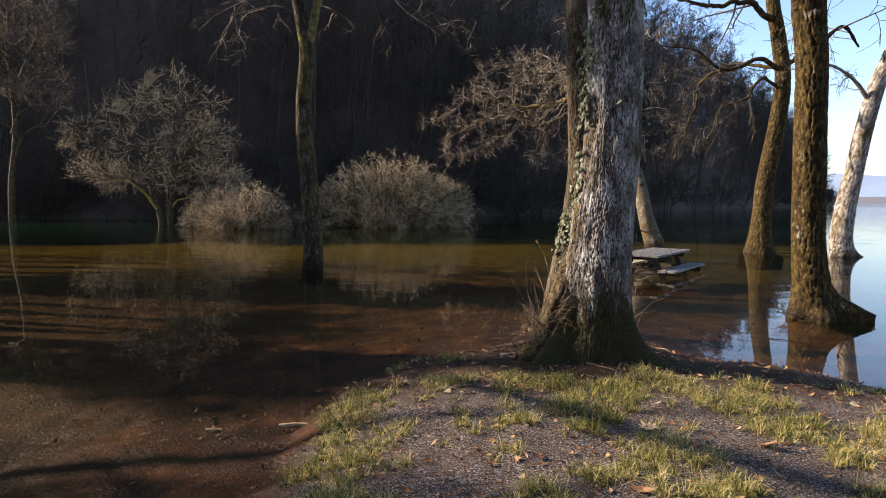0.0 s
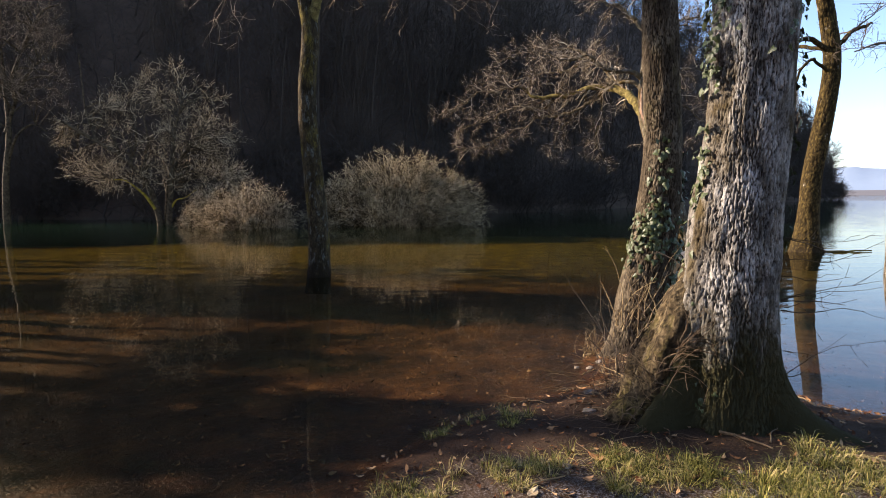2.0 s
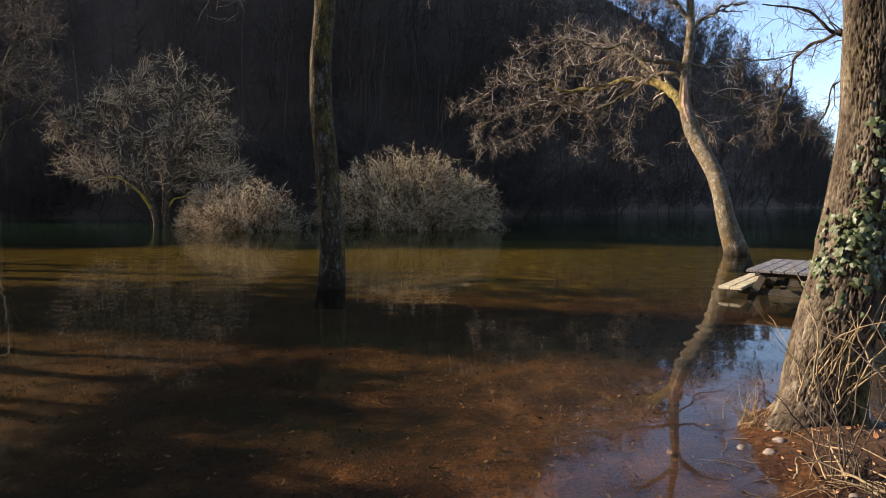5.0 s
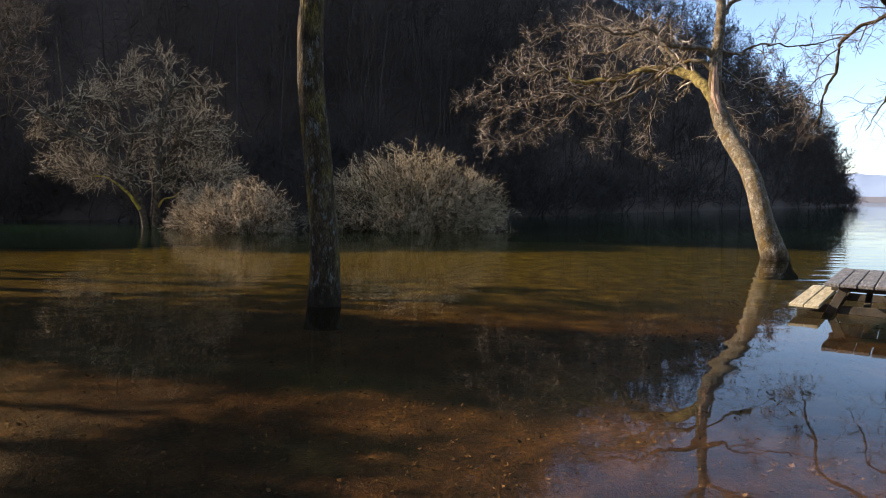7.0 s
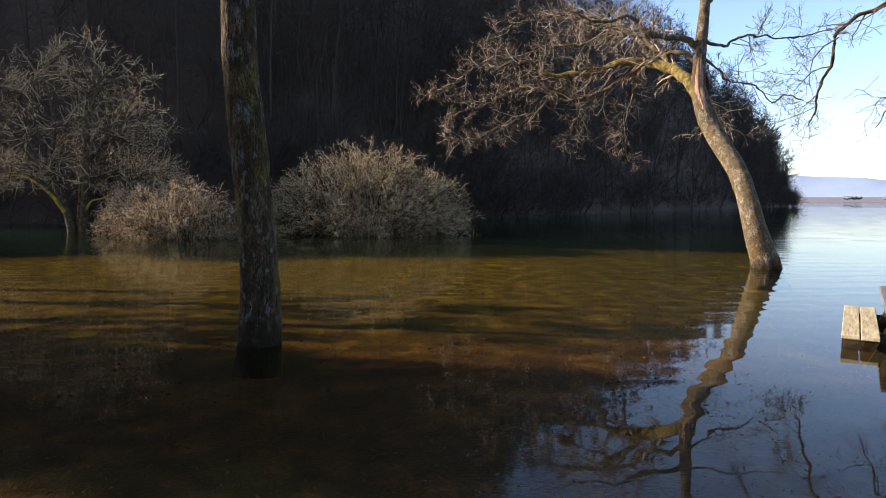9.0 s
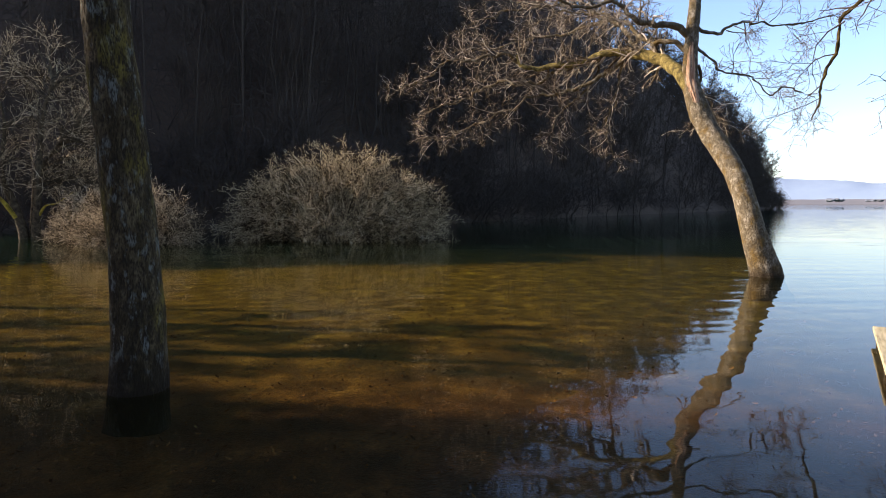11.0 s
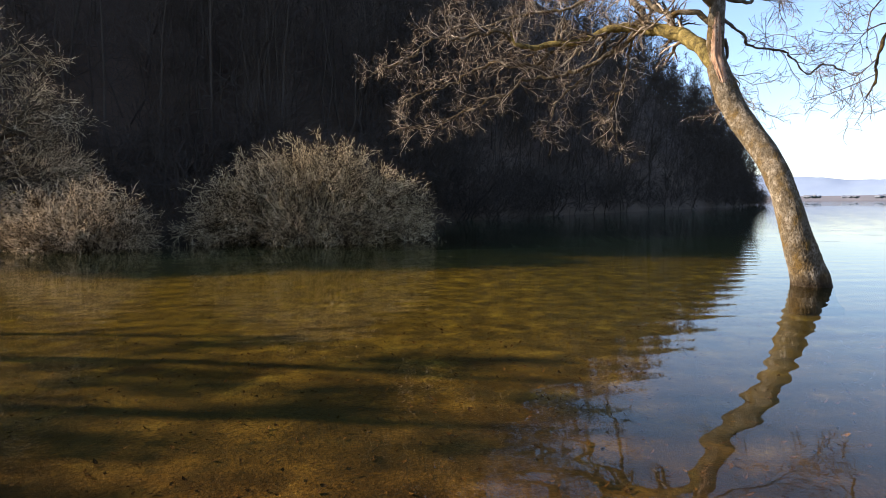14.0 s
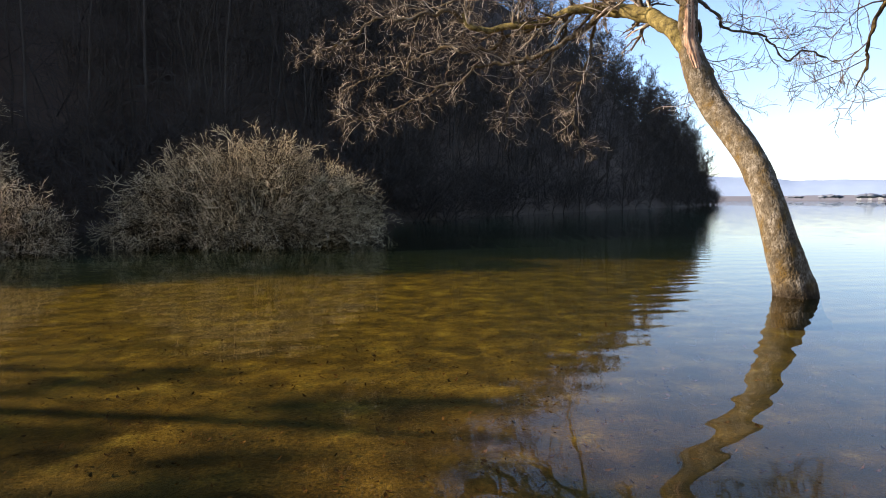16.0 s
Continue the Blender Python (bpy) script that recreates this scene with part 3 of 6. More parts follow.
water_me = mesh_from("water", np.stack([wx, wy, 0 * wx + WATER_Z], -1).reshape(-1, 3), grid_faces(*wx.shape), water_material())
dep = np.clip(-ground_height(wx, wy), 0.0, 4.0).ravel()
water_me.attributes.new("depth", "FLOAT", "POINT").data.foreach_set("value", dep.astype(np.float32))
water = tagged(new("water", water_me), "calm brown-green lake water with faint ripples", "water", kind="structure")


def hill_height(x, y):
    d = signed(x, y, HILL)
    p = np.stack([x / 24, y / 24, 0 * x], -1)
    # unseen western rise, heightened to keep the sun off the visible slope
    west = np.clip((-40 - x) / 40, 0, 1)
    return np.where(d > 0, (95 + 22 * np.clip((20 - x) / 60, 0, 1) + 60 * west) * (1 - np.exp(-np.maximum(d, 0) / (60 - 28 * west))) + 80 * west * np.clip((d - 30) / 60, 0, 1), 0.5 * d) + np.clip(d / 12, 0, 1) * 5 * (fractal(p, 3, 4) - 0.5)


hx, hy = np.meshgrid(np.arange(-262, 132, 2.6), np.arange(36, 342, 2.6))
hz = hill_height(hx, hy)
hf = grid_faces(*hx.shape)
keep = hz.ravel()[hf].max(1) > -1.5
hillside = new("hillside", mesh_from("hillside", np.stack([hx, hy, hz - 0.2], -1).reshape(-1, 3), hf[keep], HILL_SOIL))
tagged(hillside, "steep shaded hillside covered in brown leaf litter", "hill", kind="structure")


# unseen slope, added behind the bank to hold back sky light
BACK = [(-130, -110), (-75, -30), (-48, -4), (-28, -8), (0, -7), (30, -12), (80, -45), (140, -90), (140, -150), (-130, -150)]
bx, by = np.meshgrid(np.arange(-134, 146, 4.0), np.arange(-152, 4, 4.0))
bd = signed(bx, by, BACK)
bz = np.where(bd > 0, 30 * (1 - np.exp(-np.maximum(bd, 0) / 34)), 0.5 * bd)
sky_block_slope = new("sky_block_slope", mesh_from("sky_block_slope", np.stack([bx, by, bz], -1).reshape(-1, 3), grid_faces(*bx.shape), HILL_SOIL))
tagged(sky_block_slope, "unseen bare slope added behind the bank to block skylight", "hill", kind="structure")


def far_ridge(name, dist, az0, az1, heights, mat, depth, label, category, seed):
    """A ridge seen far over the water: azimuths in degrees clockwise from +y, heights in metres at even steps."""
    az = np.radians(np.linspace(az0, az1, 160))
    h = np.interp(np.linspace(0, 1, 160), np.linspace(0, 1, len(heights)), heights)
    h = h * (0.94 + 0.12 * fractal(np.stack([az * 60, az * 0, az * 0], -1), 4, seed))
    rows = []
    for k, f in enumerate((0.0, 0.55, 0.9, 1.0, 0.9, 0.0)):
        r = dist + depth * (k / 5.0)
        rows.append(np.stack([np.sin(az) * r, np.cos(az) * r, h * f - (0.3 if f == 0 else 0)], -1))
    V = np.stack(rows)
    return tagged(new(name, mesh_from(name, V.reshape(-1, 3), grid_faces(*V.shape[:2]), mat)), label, category, kind="structure")


far_ridge("backdrop", 2600, 24, 108, [112, 112, 110, 108, 98, 82, 83, 78, 76, 74, 72, 70, 66, 64, 60] + [58] * 14, HAZE_HILL, 500, "wooded hills with pale blue haze in their colour", "hill", 31)
far_ridge("far_shore", 1500, 26, 110, [10, 11, 12, 13, 15, 14, 13, 13, 12, 12], HAZE_SHORE, 200, "low reedy shore across the lake", "shore", 32)


# ---- winter woods on the hill ----
def winter_woods():
    rng = np.random.default_rng(5)
    pts = []
    shore = np.array(HILL[1:11], float)
    # a dense edge along the water, then the slope and the skyline behind it
    for count, lo, hi in ((380, 0.0, 5.0), (520, 5.0, 45.0), (300, 45.0, 90.0)):
        n = 0
        while n < count:
            i = rng.integers(0, len(shore) - 1)
            q = shore[i] + (shore[i + 1] - shore[i]) * rng.random()
            if (i == 0 and rng.random() < 0.75) or (lo > 40 and not 2 < i < 7):
                continue
            q = q + rng.normal(size=2) * 3 + np.array([-0.6, 0.8]) * (lo + (hi - lo) * rng.random())
            if signed(q[0:1], q[1:2], HILL)[0] > 0.2:
                pts.append(q)
                n += 1
    n = 0
    while n < 170:
        q = np.array([60 + 66 * rng.random(), 130 + 100 * rng.random()])
        if signed(q[0:1], q[1:2], HILL)[0] > 0.5:
            pts.append(q)
            n += 1
    # a fringe of low scrub right at the water
    low = 0
    while low < 230:
        i = rng.integers(0, len(shore) - 1)
        if i > 4 and rng.random() < 0.5:
            continue
        q = shore[i] + (shore[i + 1] - shore[i]) * rng.random() + rng.normal(size=2) * 0.9
        pts.append(q)
        low += 1
    pts = np.array(pts)
    N = len(pts)
    base = np.stack([pts[:, 0], pts[:, 1], hill_height(pts[:, 0], pts[:, 1]) - 0.4], -1)
    H = np.where(rng.random(N) < 0.22, 3.5 + 2 * rng.random(N), 9.5 + 7 * rng.random(N))
    H[-low:] = 2.2 + 2.2 * rng.random(low)
    k = 6
    P = base[:, None] + np.linspace(0, 1, k)[None, :, None] * H[:, None, None] * np.array([0, 0, 1.0])
    P = P + np.cumsum(rng.normal(size=(N, k, 3)) * 0.30, 1) * np.array([1, 1, 0])
    # a push out over the water, as edge trees lean to the light
    P[:, :, :2] += (np.linspace(0, 1, k) ** 2)[None, :, None] * np.array([0.6, -0.8]) * (rng.random(N) * 2.4)[:, None, None]
    R = (0.045 + 0.06 * rng.random(N))[:, None] * np.linspace(1, 0.2, k)[None]
    pieces = [tube_arrays(P, R, 5)]
    P1, R1 = grow(P, R, 15, 3.4, 50, rng, 4, 0.16, 0.22, 0.10, 0.42, 0.35)
    R1 = np.maximum(R1, 0.008 + 0.00010 * P1[:, :, 1])
    pieces.append(tube_arrays(P1, R1, 3))
    P2, R2 = grow(P1, R1, 9, 1.4, 48, rng, 2, 0.15, 0.25, 0.08, 0.6, 0.5)
    pieces.append(tube_arrays(P2, np.maximum(R2, 0.006 + 0.00016 * P2[:, :, 1]), 3))
    V, F = join_arrays(pieces)
    ob = new("winter_woods", mesh_from("winter_woods", V, F, FOREST, True))
    tagged(ob, "dense bare deciduous woods in deep shade on the slope", "woods", kind="stuff")


winter_woods()


# ---- trees ----
def twigs(seeds, levels, rng):
    """Branch levels off a list of (P, R) polyline groups; returns the pieces of a crown."""
    pieces = []
    for P, R in seeds:
        for opt in levels:
            sides = opt.get("sides", 3)
            floor = opt.get("floor", 0.003)
            P, R = grow(P, R, opt["each"], opt["length"], opt.get("angle", 48), rng, opt.get("k", 4), opt.get("tmin", 0.2), opt.get("wobble", 0.3), opt.get("up", 0.0),
                        opt.get("thin", 0.5), 0.35, 0.3, opt.get("toward"))
            R = np.maximum(R, floor)
            pieces.append(tube_arrays(P, R, sides))
    return pieces


def tree(name, label, trunk, trunk_mat, limbs, limb_mat, levels, twig_mat, seed, seg=40, step=0.05, amp=0.008, roots=(), ground_z=0.0, freq=16.0, crown_on_trunk=None, limb_mats=None, slant=0.22, gnarl=0.0):
    """trunk: (points, radii); limbs: a list of the same. Parts: trunk, each limb with its spray of twigs."""
    rng = np.random.default_rng(seed)
    base = trunk[0][0]
    ob = empty(name, (base[0], base[1], ground_z), label, "tree")
    V, F, P, R, plate = bark_trunk(trunk[0], trunk[1], seg, step, amp, seed, roots, ground_z, freq, slant)
    off = np.array([base[0], base[1], ground_z])
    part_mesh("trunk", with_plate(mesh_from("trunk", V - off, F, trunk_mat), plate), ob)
    for j, (lp, lr) in enumerate(limbs):
        V, F, LP, LR = bark_limb(lp, lr, 12, 0.06, 0.016, seed + j, gnarl if j else 0.3 * gnarl)
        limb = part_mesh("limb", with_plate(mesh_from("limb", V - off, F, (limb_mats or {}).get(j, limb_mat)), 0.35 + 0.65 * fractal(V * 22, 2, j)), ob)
        P1, R1 = resample(LP, LR, max(4, int(len(LP) / 6)))
        length = float(np.linalg.norm(np.diff(P1[0], axis=0), axis=1).sum())
        lv = [dict(o) for o in levels]
        lv[0]["each"] = max(2, int(lv[0]["each"] * length))
        TV, TF = join_arrays(twigs([(P1, R1)], lv, rng))
        tagged(part_mesh("twig_spray", mesh_from("twig_spray", TV - off, TF, twig_mat), limb), kind="stuff")
    pieces = []
    if crown_on_trunk:
        keep_from, lv = crown_on_trunk
        sel = P[:, 2] > keep_from
        if sel.sum() > 4:
            pieces += twigs([resample(P[sel], R[sel], 8)], lv, rng)
    if pieces:
        V, F = join_arrays(pieces)
        part_mesh("crown", mesh_from("crown", V - off, F, twig_mat), ob)
    return ob


OAK_LEVELS = [dict(each=2.0, length=1.3, angle=50, wobble=0.32, k=5, thin=0.45, sides=5), dict(each=5, length=0.75, angle=48, wobble=0.35, k=4, thin=0.5, floor=0.004),
              dict(each=4, length=0.38, angle=45, wobble=0.35, k=3, thin=0.5, floor=0.003)]
OAK_Z = 0.20
oak = tree("oak_tree", "thick grey furrowed oak with ivy and spreading roots", ([(1.345, 4.82, -0.25), (1.335, 4.82, 0.1), (1.32, 4.8, 0.45), (1.313, 4.8, 0.92), (1.322, 4.8, 1.27), (1.355, 4.8, 1.6), (1.38, 4.8, 2.08),
           (1.38, 4.8, 2.6), (1.37, 4.82, 3.1)], [0.27, 0.255, 0.235, 0.228, 0.224, 0.208, 0.196, 0.202, 0.195]), OAK_BARK,
           [([(1.37, 4.82, 3.0), (1.36, 4.85, 3.6), (1.30, 4.95, 5.0), (1.2, 5.0, 7.0)], [0.195, 0.20, 0.16, 0.10]),
            ([(1.37, 4.82, 2.9), (1.9, 4.7, 3.7), (2.7, 4.6, 4.3), (3.6, 4.7, 4.7)], [0.09, 0.075, 0.055, 0.03]),
            ([(1.36, 4.85, 3.3), (0.7, 5.0, 4.0), (-0.2, 5.3, 4.5), (-1.2, 5.4, 4.8)], [0.09, 0.075, 0.055, 0.03]),
            ([(1.33, 4.9, 4.2), (1.5, 5.8, 5.2), (1.7, 6.8, 5.8)], [0.08, 0.06, 0.03]),
            ([(1.33, 4.9, 4.4), (1.0, 4.0, 5.2), (0.6, 3.0, 5.8)], [0.08, 0.06, 0.03])],
           OAK_BARK, OAK_LEVELS, TWIG, 11, 420, 0.010, 0.0080, [(-30, 0.42, 0.22, 0.12), (194, 0.34, 0.24, 0.40), (238, 0.10, 0.35, 0.25), (60, 0.25, 0.4), (150, 0.3, 0.35), (-85, 0.10, 0.3)], OAK_Z - 0.02, 112.0, None, None, 0.24)

def root(owner, pts, radii, mat, seed, label):
    off = np.array(owner.location)
    V, F, P, R = bark_limb(pts, radii, 56, 0.012, 0.035, seed)
    grain = fractal(V * np.array([55, 55, 30]), 3, seed)
    V = V + 0.028 * (np.stack([fractal(V * 9 + o, 4, seed + 1) for o in (0.0, 11.0, 23.0)], -1) - 0.5)
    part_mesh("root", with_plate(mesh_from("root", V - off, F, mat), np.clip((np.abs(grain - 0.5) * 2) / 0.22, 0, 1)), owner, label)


root(oak, [(1.24, 4.82, 1.25), (1.14, 4.80, 1.0), (1.06, 4.79, 0.80), (0.99, 4.79, 0.60), (0.93, 4.80, 0.45), (0.86, 4.82, 0.31), (0.76, 4.85, 0.20), (0.66, 4.90, 0.10)], [0.03, 0.07, 0.09, 0.10, 0.105, 0.10, 0.078, 0.045], ROOT_BARK, 21, "thick tan root with vines")
root(oak, [(1.30, 4.95, 1.35), (1.22, 4.98, 1.08), (1.12, 5.0, 0.82), (1.03, 5.02, 0.63), (0.96, 5.07, 0.44), (0.90, 5.16, 0.25), (0.83, 5.28, 0.10)], [0.02, 0.06, 0.085, 0.09, 0.085, 0.072, 0.05], ROOT_BARK, 22, "thick root with yellow-green moss")


ivy_tree = tree("ivy_clad_tree", "slender brown-barked tree wrapped in ivy at its foot", ([(1.35, 6.72, -0.3), (1.36, 6.72, 0.08), (1.393, 6.72, 0.458), (1.475, 6.72, 0.866), (1.522, 6.72, 1.218), (1.548, 6.72, 1.587),
                (1.553, 6.72, 1.95), (1.52, 6.72, 2.66), (1.48, 6.74, 3.4)], [0.25, 0.222, 0.205, 0.195, 0.178, 0.162, 0.150, 0.142, 0.132]), IVY_BARK,
                [([(1.482, 6.74, 3.35), (1.46, 6.75, 3.8), (1.4, 6.8, 5.5), (1.35, 6.9, 7.5)], [0.132, 0.125, 0.10, 0.06]), ([(1.46, 6.75, 3.9), (2.1, 6.9, 4.7), (2.9, 7.1, 5.2)], [0.06, 0.045, 0.02]), ([(1.46, 6.75, 3.6), (0.9, 6.9, 4.3), (0.1, 7.2, 4.8)], [0.06, 0.045, 0.02])],
                IVY_BARK, OAK_LEVELS, TWIG, 12, 260, 0.012, 0.008, [(200, 0.14, 0.5), (300, 0.12, 0.4), (20, 0.12, 0.5), (100, 0.15, 0.5)], 0.03, 84.0, None, None, 0.3)

tree("flooded_tree", "tall slim lichen-spotted tree standing in the lake", ([(-2.76, 12.28, -0.6), (-2.753, 12.28, -0.09), (-2.734, 12.28, 0.345), (-2.742, 12.28, 0.938), (-2.79, 12.28, 1.58), (-2.832, 12.28, 2.154), (-2.878, 12.28, 2.736),
                 (-2.88, 12.28, 3.387), (-2.80, 12.28, 4.3), (-2.90, 12.3, 4.9), (-3.0, 12.3, 5.5)], [0.225, 0.210, 0.190, 0.175, 0.172, 0.168, 0.158, 0.150, 0.15, 0.12, 0.11]), POLE_BARK,
                 [([(-2.79, 12.27, 4.35), (-2.68, 12.25, 4.8), (-2.55, 12.22, 5.35), (-2.2, 12.2, 7.0)], [0.10, 0.09, 0.085, 0.05]),
                  ([(-2.95, 12.3, 5.05), (-3.5, 12.4, 5.25), (-4.4, 12.6, 5.15)], [0.032, 0.022, 0.010]),
                  ([(-2.5, 12.22, 5.5), (-1.6, 12.4, 5.6), (-0.6, 12.8, 5.2), (0.2, 13.0, 4.6)], [0.034, 0.022, 0.015, 0.007]),
                  ([(-2.9, 12.3, 5.6), (-3.6, 12.9, 5.9), (-4.6, 13.6, 5.6), (-5.2, 14.0, 4.9)], [0.034, 0.022, 0.015, 0.007]),
                  ([(-2.99, 12.3, 5.42), (-3.05, 12.35, 6.4), (-3.1, 12.4, 7.5)], [0.11, 0.09, 0.06])],
                 DARK_TWIG, [dict(each=2.0, length=1.2, angle=50, wobble=0.3, k=4, thin=0.45, up=-0.1), dict(each=4, length=0.6, angle=45, wobble=0.35, k=4, thin=0.5, up=-0.08, floor=0.004), dict(each=3, length=0.28, angle=45, wobble=0.35, k=3, floor=0.003)],
                 TWIG, 13, 200, 0.016, 0.006, [(190, 0.06, 0.5), (320, 0.06, 0.5)], -0.35, 85.0, None, {0: LIMB_MOSS}, 0.3)

LEAN_LEVELS = [dict(each=6.5, length=0.82, angle=52, wobble=0.28, k=6, thin=0.42, sides=4, floor=0.0056), dict(each=6, length=0.42, angle=48, wobble=0.28, k=4, thin=0.6, floor=0.0040, up=0.02),
               dict(each=4, length=0.18, angle=45, wobble=0.25, k=3, thin=0.7, floor=0.0030)]
lean_tree = tree("leaning_tree", "leaning grey tree with a torn trunk and mossy limb", ([(6.36, 18.9, -0.55), (6.31, 18.9, 0.0), (6.22, 18.9, 0.29), (6.03, 18.95, 0.89), (5.96, 19.15, 1.5), (5.89, 19.5, 2.12), (5.70, 20.15, 2.95), (5.55, 20.4, 3.52),
                 (5.44, 20.5, 4.06), (5.42, 20.5, 4.56), (5.44, 20.5, 5.07), (5.55, 20.6, 6.2), (5.5, 20.7, 7.6), (5.7, 20.8, 9.2)], [0.34, 0.30, 0.27, 0.225, 0.205, 0.205, 0.215, 0.215, 0.155, 0.145, 0.135, 0.11, 0.08, 0.05]), LEAN_BARK,
                 [([(5.50, 20.42, 3.72), (5.38, 20.55, 4.02), (5.26, 20.8, 4.36), (5.14, 21.3, 4.68), (4.86, 22.1, 5.03), (4.24, 22.5, 5.09), (3.63, 23.0, 4.96), (3.11, 23.3, 4.98), (2.65, 23.5, 4.95), (2.34, 23.62, 5.05), (2.22, 23.7, 5.34)],
                   [0.13, 0.145, 0.14, 0.135, 0.125, 0.085, 0.075, 0.07, 0.066, 0.06, 0.035]),
                  ([(2.54, 23.55, 4.98), (2.2, 23.7, 5.2), (1.93, 23.8, 5.30), (1.38, 24.0, 5.40), (0.9, 24.1, 5.26), (0.57, 24.2, 5.34), (-0.06, 24.3, 4.90), (-0.6, 24.35, 4.72), (-1.01, 24.4, 4.40)], [0.055, 0.045, 0.04, 0.034, 0.03, 0.026, 0.02, 0.014, 0.008]),
                  ([(4.62, 22.22, 4.98), (4.3, 22.5, 4.72), (3.97, 22.8, 4.52), (3.33, 23.3, 4.30), (2.7, 23.7, 4.28), (2.02, 24.0, 3.90), (1.44, 24.4, 3.68), (0.61, 24.8, 3.30), (-0.25, 25.2, 3.16)], [0.06, 0.05, 0.045, 0.038, 0.032, 0.026, 0.02, 0.014, 0.008]),
                  ([(3.86, 22.8, 5.02), (2.98, 23.6, 4.72), (2.4, 24.0, 4.62), (1.85, 24.3, 4.80), (1.06, 24.9, 4.38), (0.4, 25.1, 4.25), (-0.15, 25.3, 3.92)], [0.05, 0.04, 0.034, 0.03, 0.02, 0.014, 0.008]),
                  ([(4.1, 22.6, 5.05), (4.09, 23.0, 4.48), (3.67, 23.4, 4.04), (3.45, 23.6, 3.8), (3.24, 23.7, 3.46), (3.10, 23.9, 2.95)], [0.035, 0.03, 0.024, 0.018, 0.013, 0.006]),
                  ([(4.6, 22.25, 5.0), (4.66, 22.9, 4.52), (4.8, 23.5, 4.05), (4.72, 23.9, 3.6), (4.83, 24.2, 3.25), (5.15, 24.4, 2.78)], [0.035, 0.03, 0.024, 0.018, 0.012, 0.006]),
                  ([(4.84, 22.12, 5.05), (4.87, 22.6, 5.60), (4.48, 23.4, 6.25), (3.65, 24.2, 6.80), (2.39, 24.8, 6.84), (1.02, 25.2, 6.5)], [0.085, 0.07, 0.055, 0.04, 0.025, 0.010]),
                  ([(4.5, 23.4, 6.2), (3.6, 23.8, 5.95), (2.8, 24.3, 6.0), (1.9, 24.7, 5.75), (0.8, 25.0, 5.85)], [0.05, 0.04, 0.03, 0.022, 0.010]),
                  ([(5.43, 20.5, 4.95), (5.0, 20.5, 5.22), (4.4, 20.6, 5.30), (3.8, 20.7, 5.72), (3.0, 20.8, 5.70), (2.2, 20.9, 6.05)], [0.085, 0.07, 0.055, 0.04, 0.03, 0.010]),
                  ([(5.42, 20.52, 4.7), (5.1, 20.9, 4.95), (4.6, 21.6, 5.4), (4.3, 22.3, 5.9), (3.4, 22.9, 6.2), (2.4, 23.2, 6.0)], [0.06, 0.055, 0.045, 0.035, 0.022, 0.010]),
                  ([(5.48, 20.5, 4.85), (5.8, 20.45, 4.55), (6.15, 20.4, 4.20), (6.6, 20.3, 4.05), (7.1, 20.2, 3.78), (7.6, 20.2, 3.9), (8.1, 20.2, 3.6)], [0.035, 0.028, 0.023, 0.019, 0.015, 0.011, 0.006]),
                  ([(5.5, 20.5, 5.2), (6.0, 20.4, 5.05), (6.6, 20.3, 5.3), (7.4, 20.2, 5.2), (8.3, 20.1, 5.4)], [0.045, 0.032, 0.025, 0.018, 0.008]),
                  ([(5.6, 20.5, 4.4), (5.75, 20.6, 3.95), (5.95, 20.7, 3.7), (6.05, 20.8, 3.35), (6.4, 20.8, 3.2)], [0.028, 0.022, 0.018, 0.012, 0.006]),
                  ([(5.5, 20.6, 6.0), (6.2, 20.8, 6.6), (7.2, 21.0, 7.0)], [0.07, 0.05, 0.02]), ([(5.5, 20.6, 6.4), (4.8, 20.8, 7.2), (3.8, 21.0, 7.6)], [0.07, 0.05, 0.02])],
                 LEAN_BARK, LEAN_LEVELS, LEAN_TWIG, 14, 130, 0.018, 0.006, [(200, 0.10, 0.5), (-20, 0.14, 0.5)], -0.40, 55.0, None, {0: LIMB_MOSS}, 0.6, 0.16)

def torn_patch(owner, path, z0, z1, deg, half, seed):
    """A strip of bare torn wood on a trunk, thickest in its middle. path: (z, x, y, radius) rows."""
    rows = np.array(path)
    base = np.array(owner.location)
    nz, na = 46, 15
    z = np.linspace(z0, z1, nz)[:, None] * np.ones((1, na))
    u = np.linspace(-1, 1, na)[None] * np.ones((nz, 1))
    rng = np.random.default_rng(seed)
    edge = np.sin(np.linspace(0.12, np.pi - 0.12, nz)) ** 0.45 * (0.86 + 0.28 * rng.random(nz))
    a = np.radians(deg + half * u * edge[:, None])
    cx, cy, r = (np.interp(z, rows[:, 0], rows[:, k]) for k in (1, 2, 3))
    fibre = fractal(np.stack([u * 7, z * 1.6, 0 * z], -1), 3, seed)
    rr = r + 0.012 + 0.03 * (fibre - 0.5) - 0.02 * (np.abs(u) > 0.95)
    V = np.stack([cx + np.cos(a) * rr, cy + np.sin(a) * rr, z + 0.03 * (fibre - 0.5)], -1).reshape(-1, 3) - base
    part_mesh("torn_wood", mesh_from("torn_wood", V, grid_faces(nz, na), BARE_WOOD), owner, "strip of bare torn reddish wood")


LEAN_ROWS = [(2.95, 5.70, 20.15, 0.215), (3.52, 5.55, 20.4, 0.215), (4.06, 5.44, 20.5, 0.155), (4.56, 5.42, 20.5, 0.145), (5.07, 5.44, 20.5, 0.135)]
torn_patch(lean_tree, LEAN_ROWS, 3.55, 4.85, 245, 38, 5)

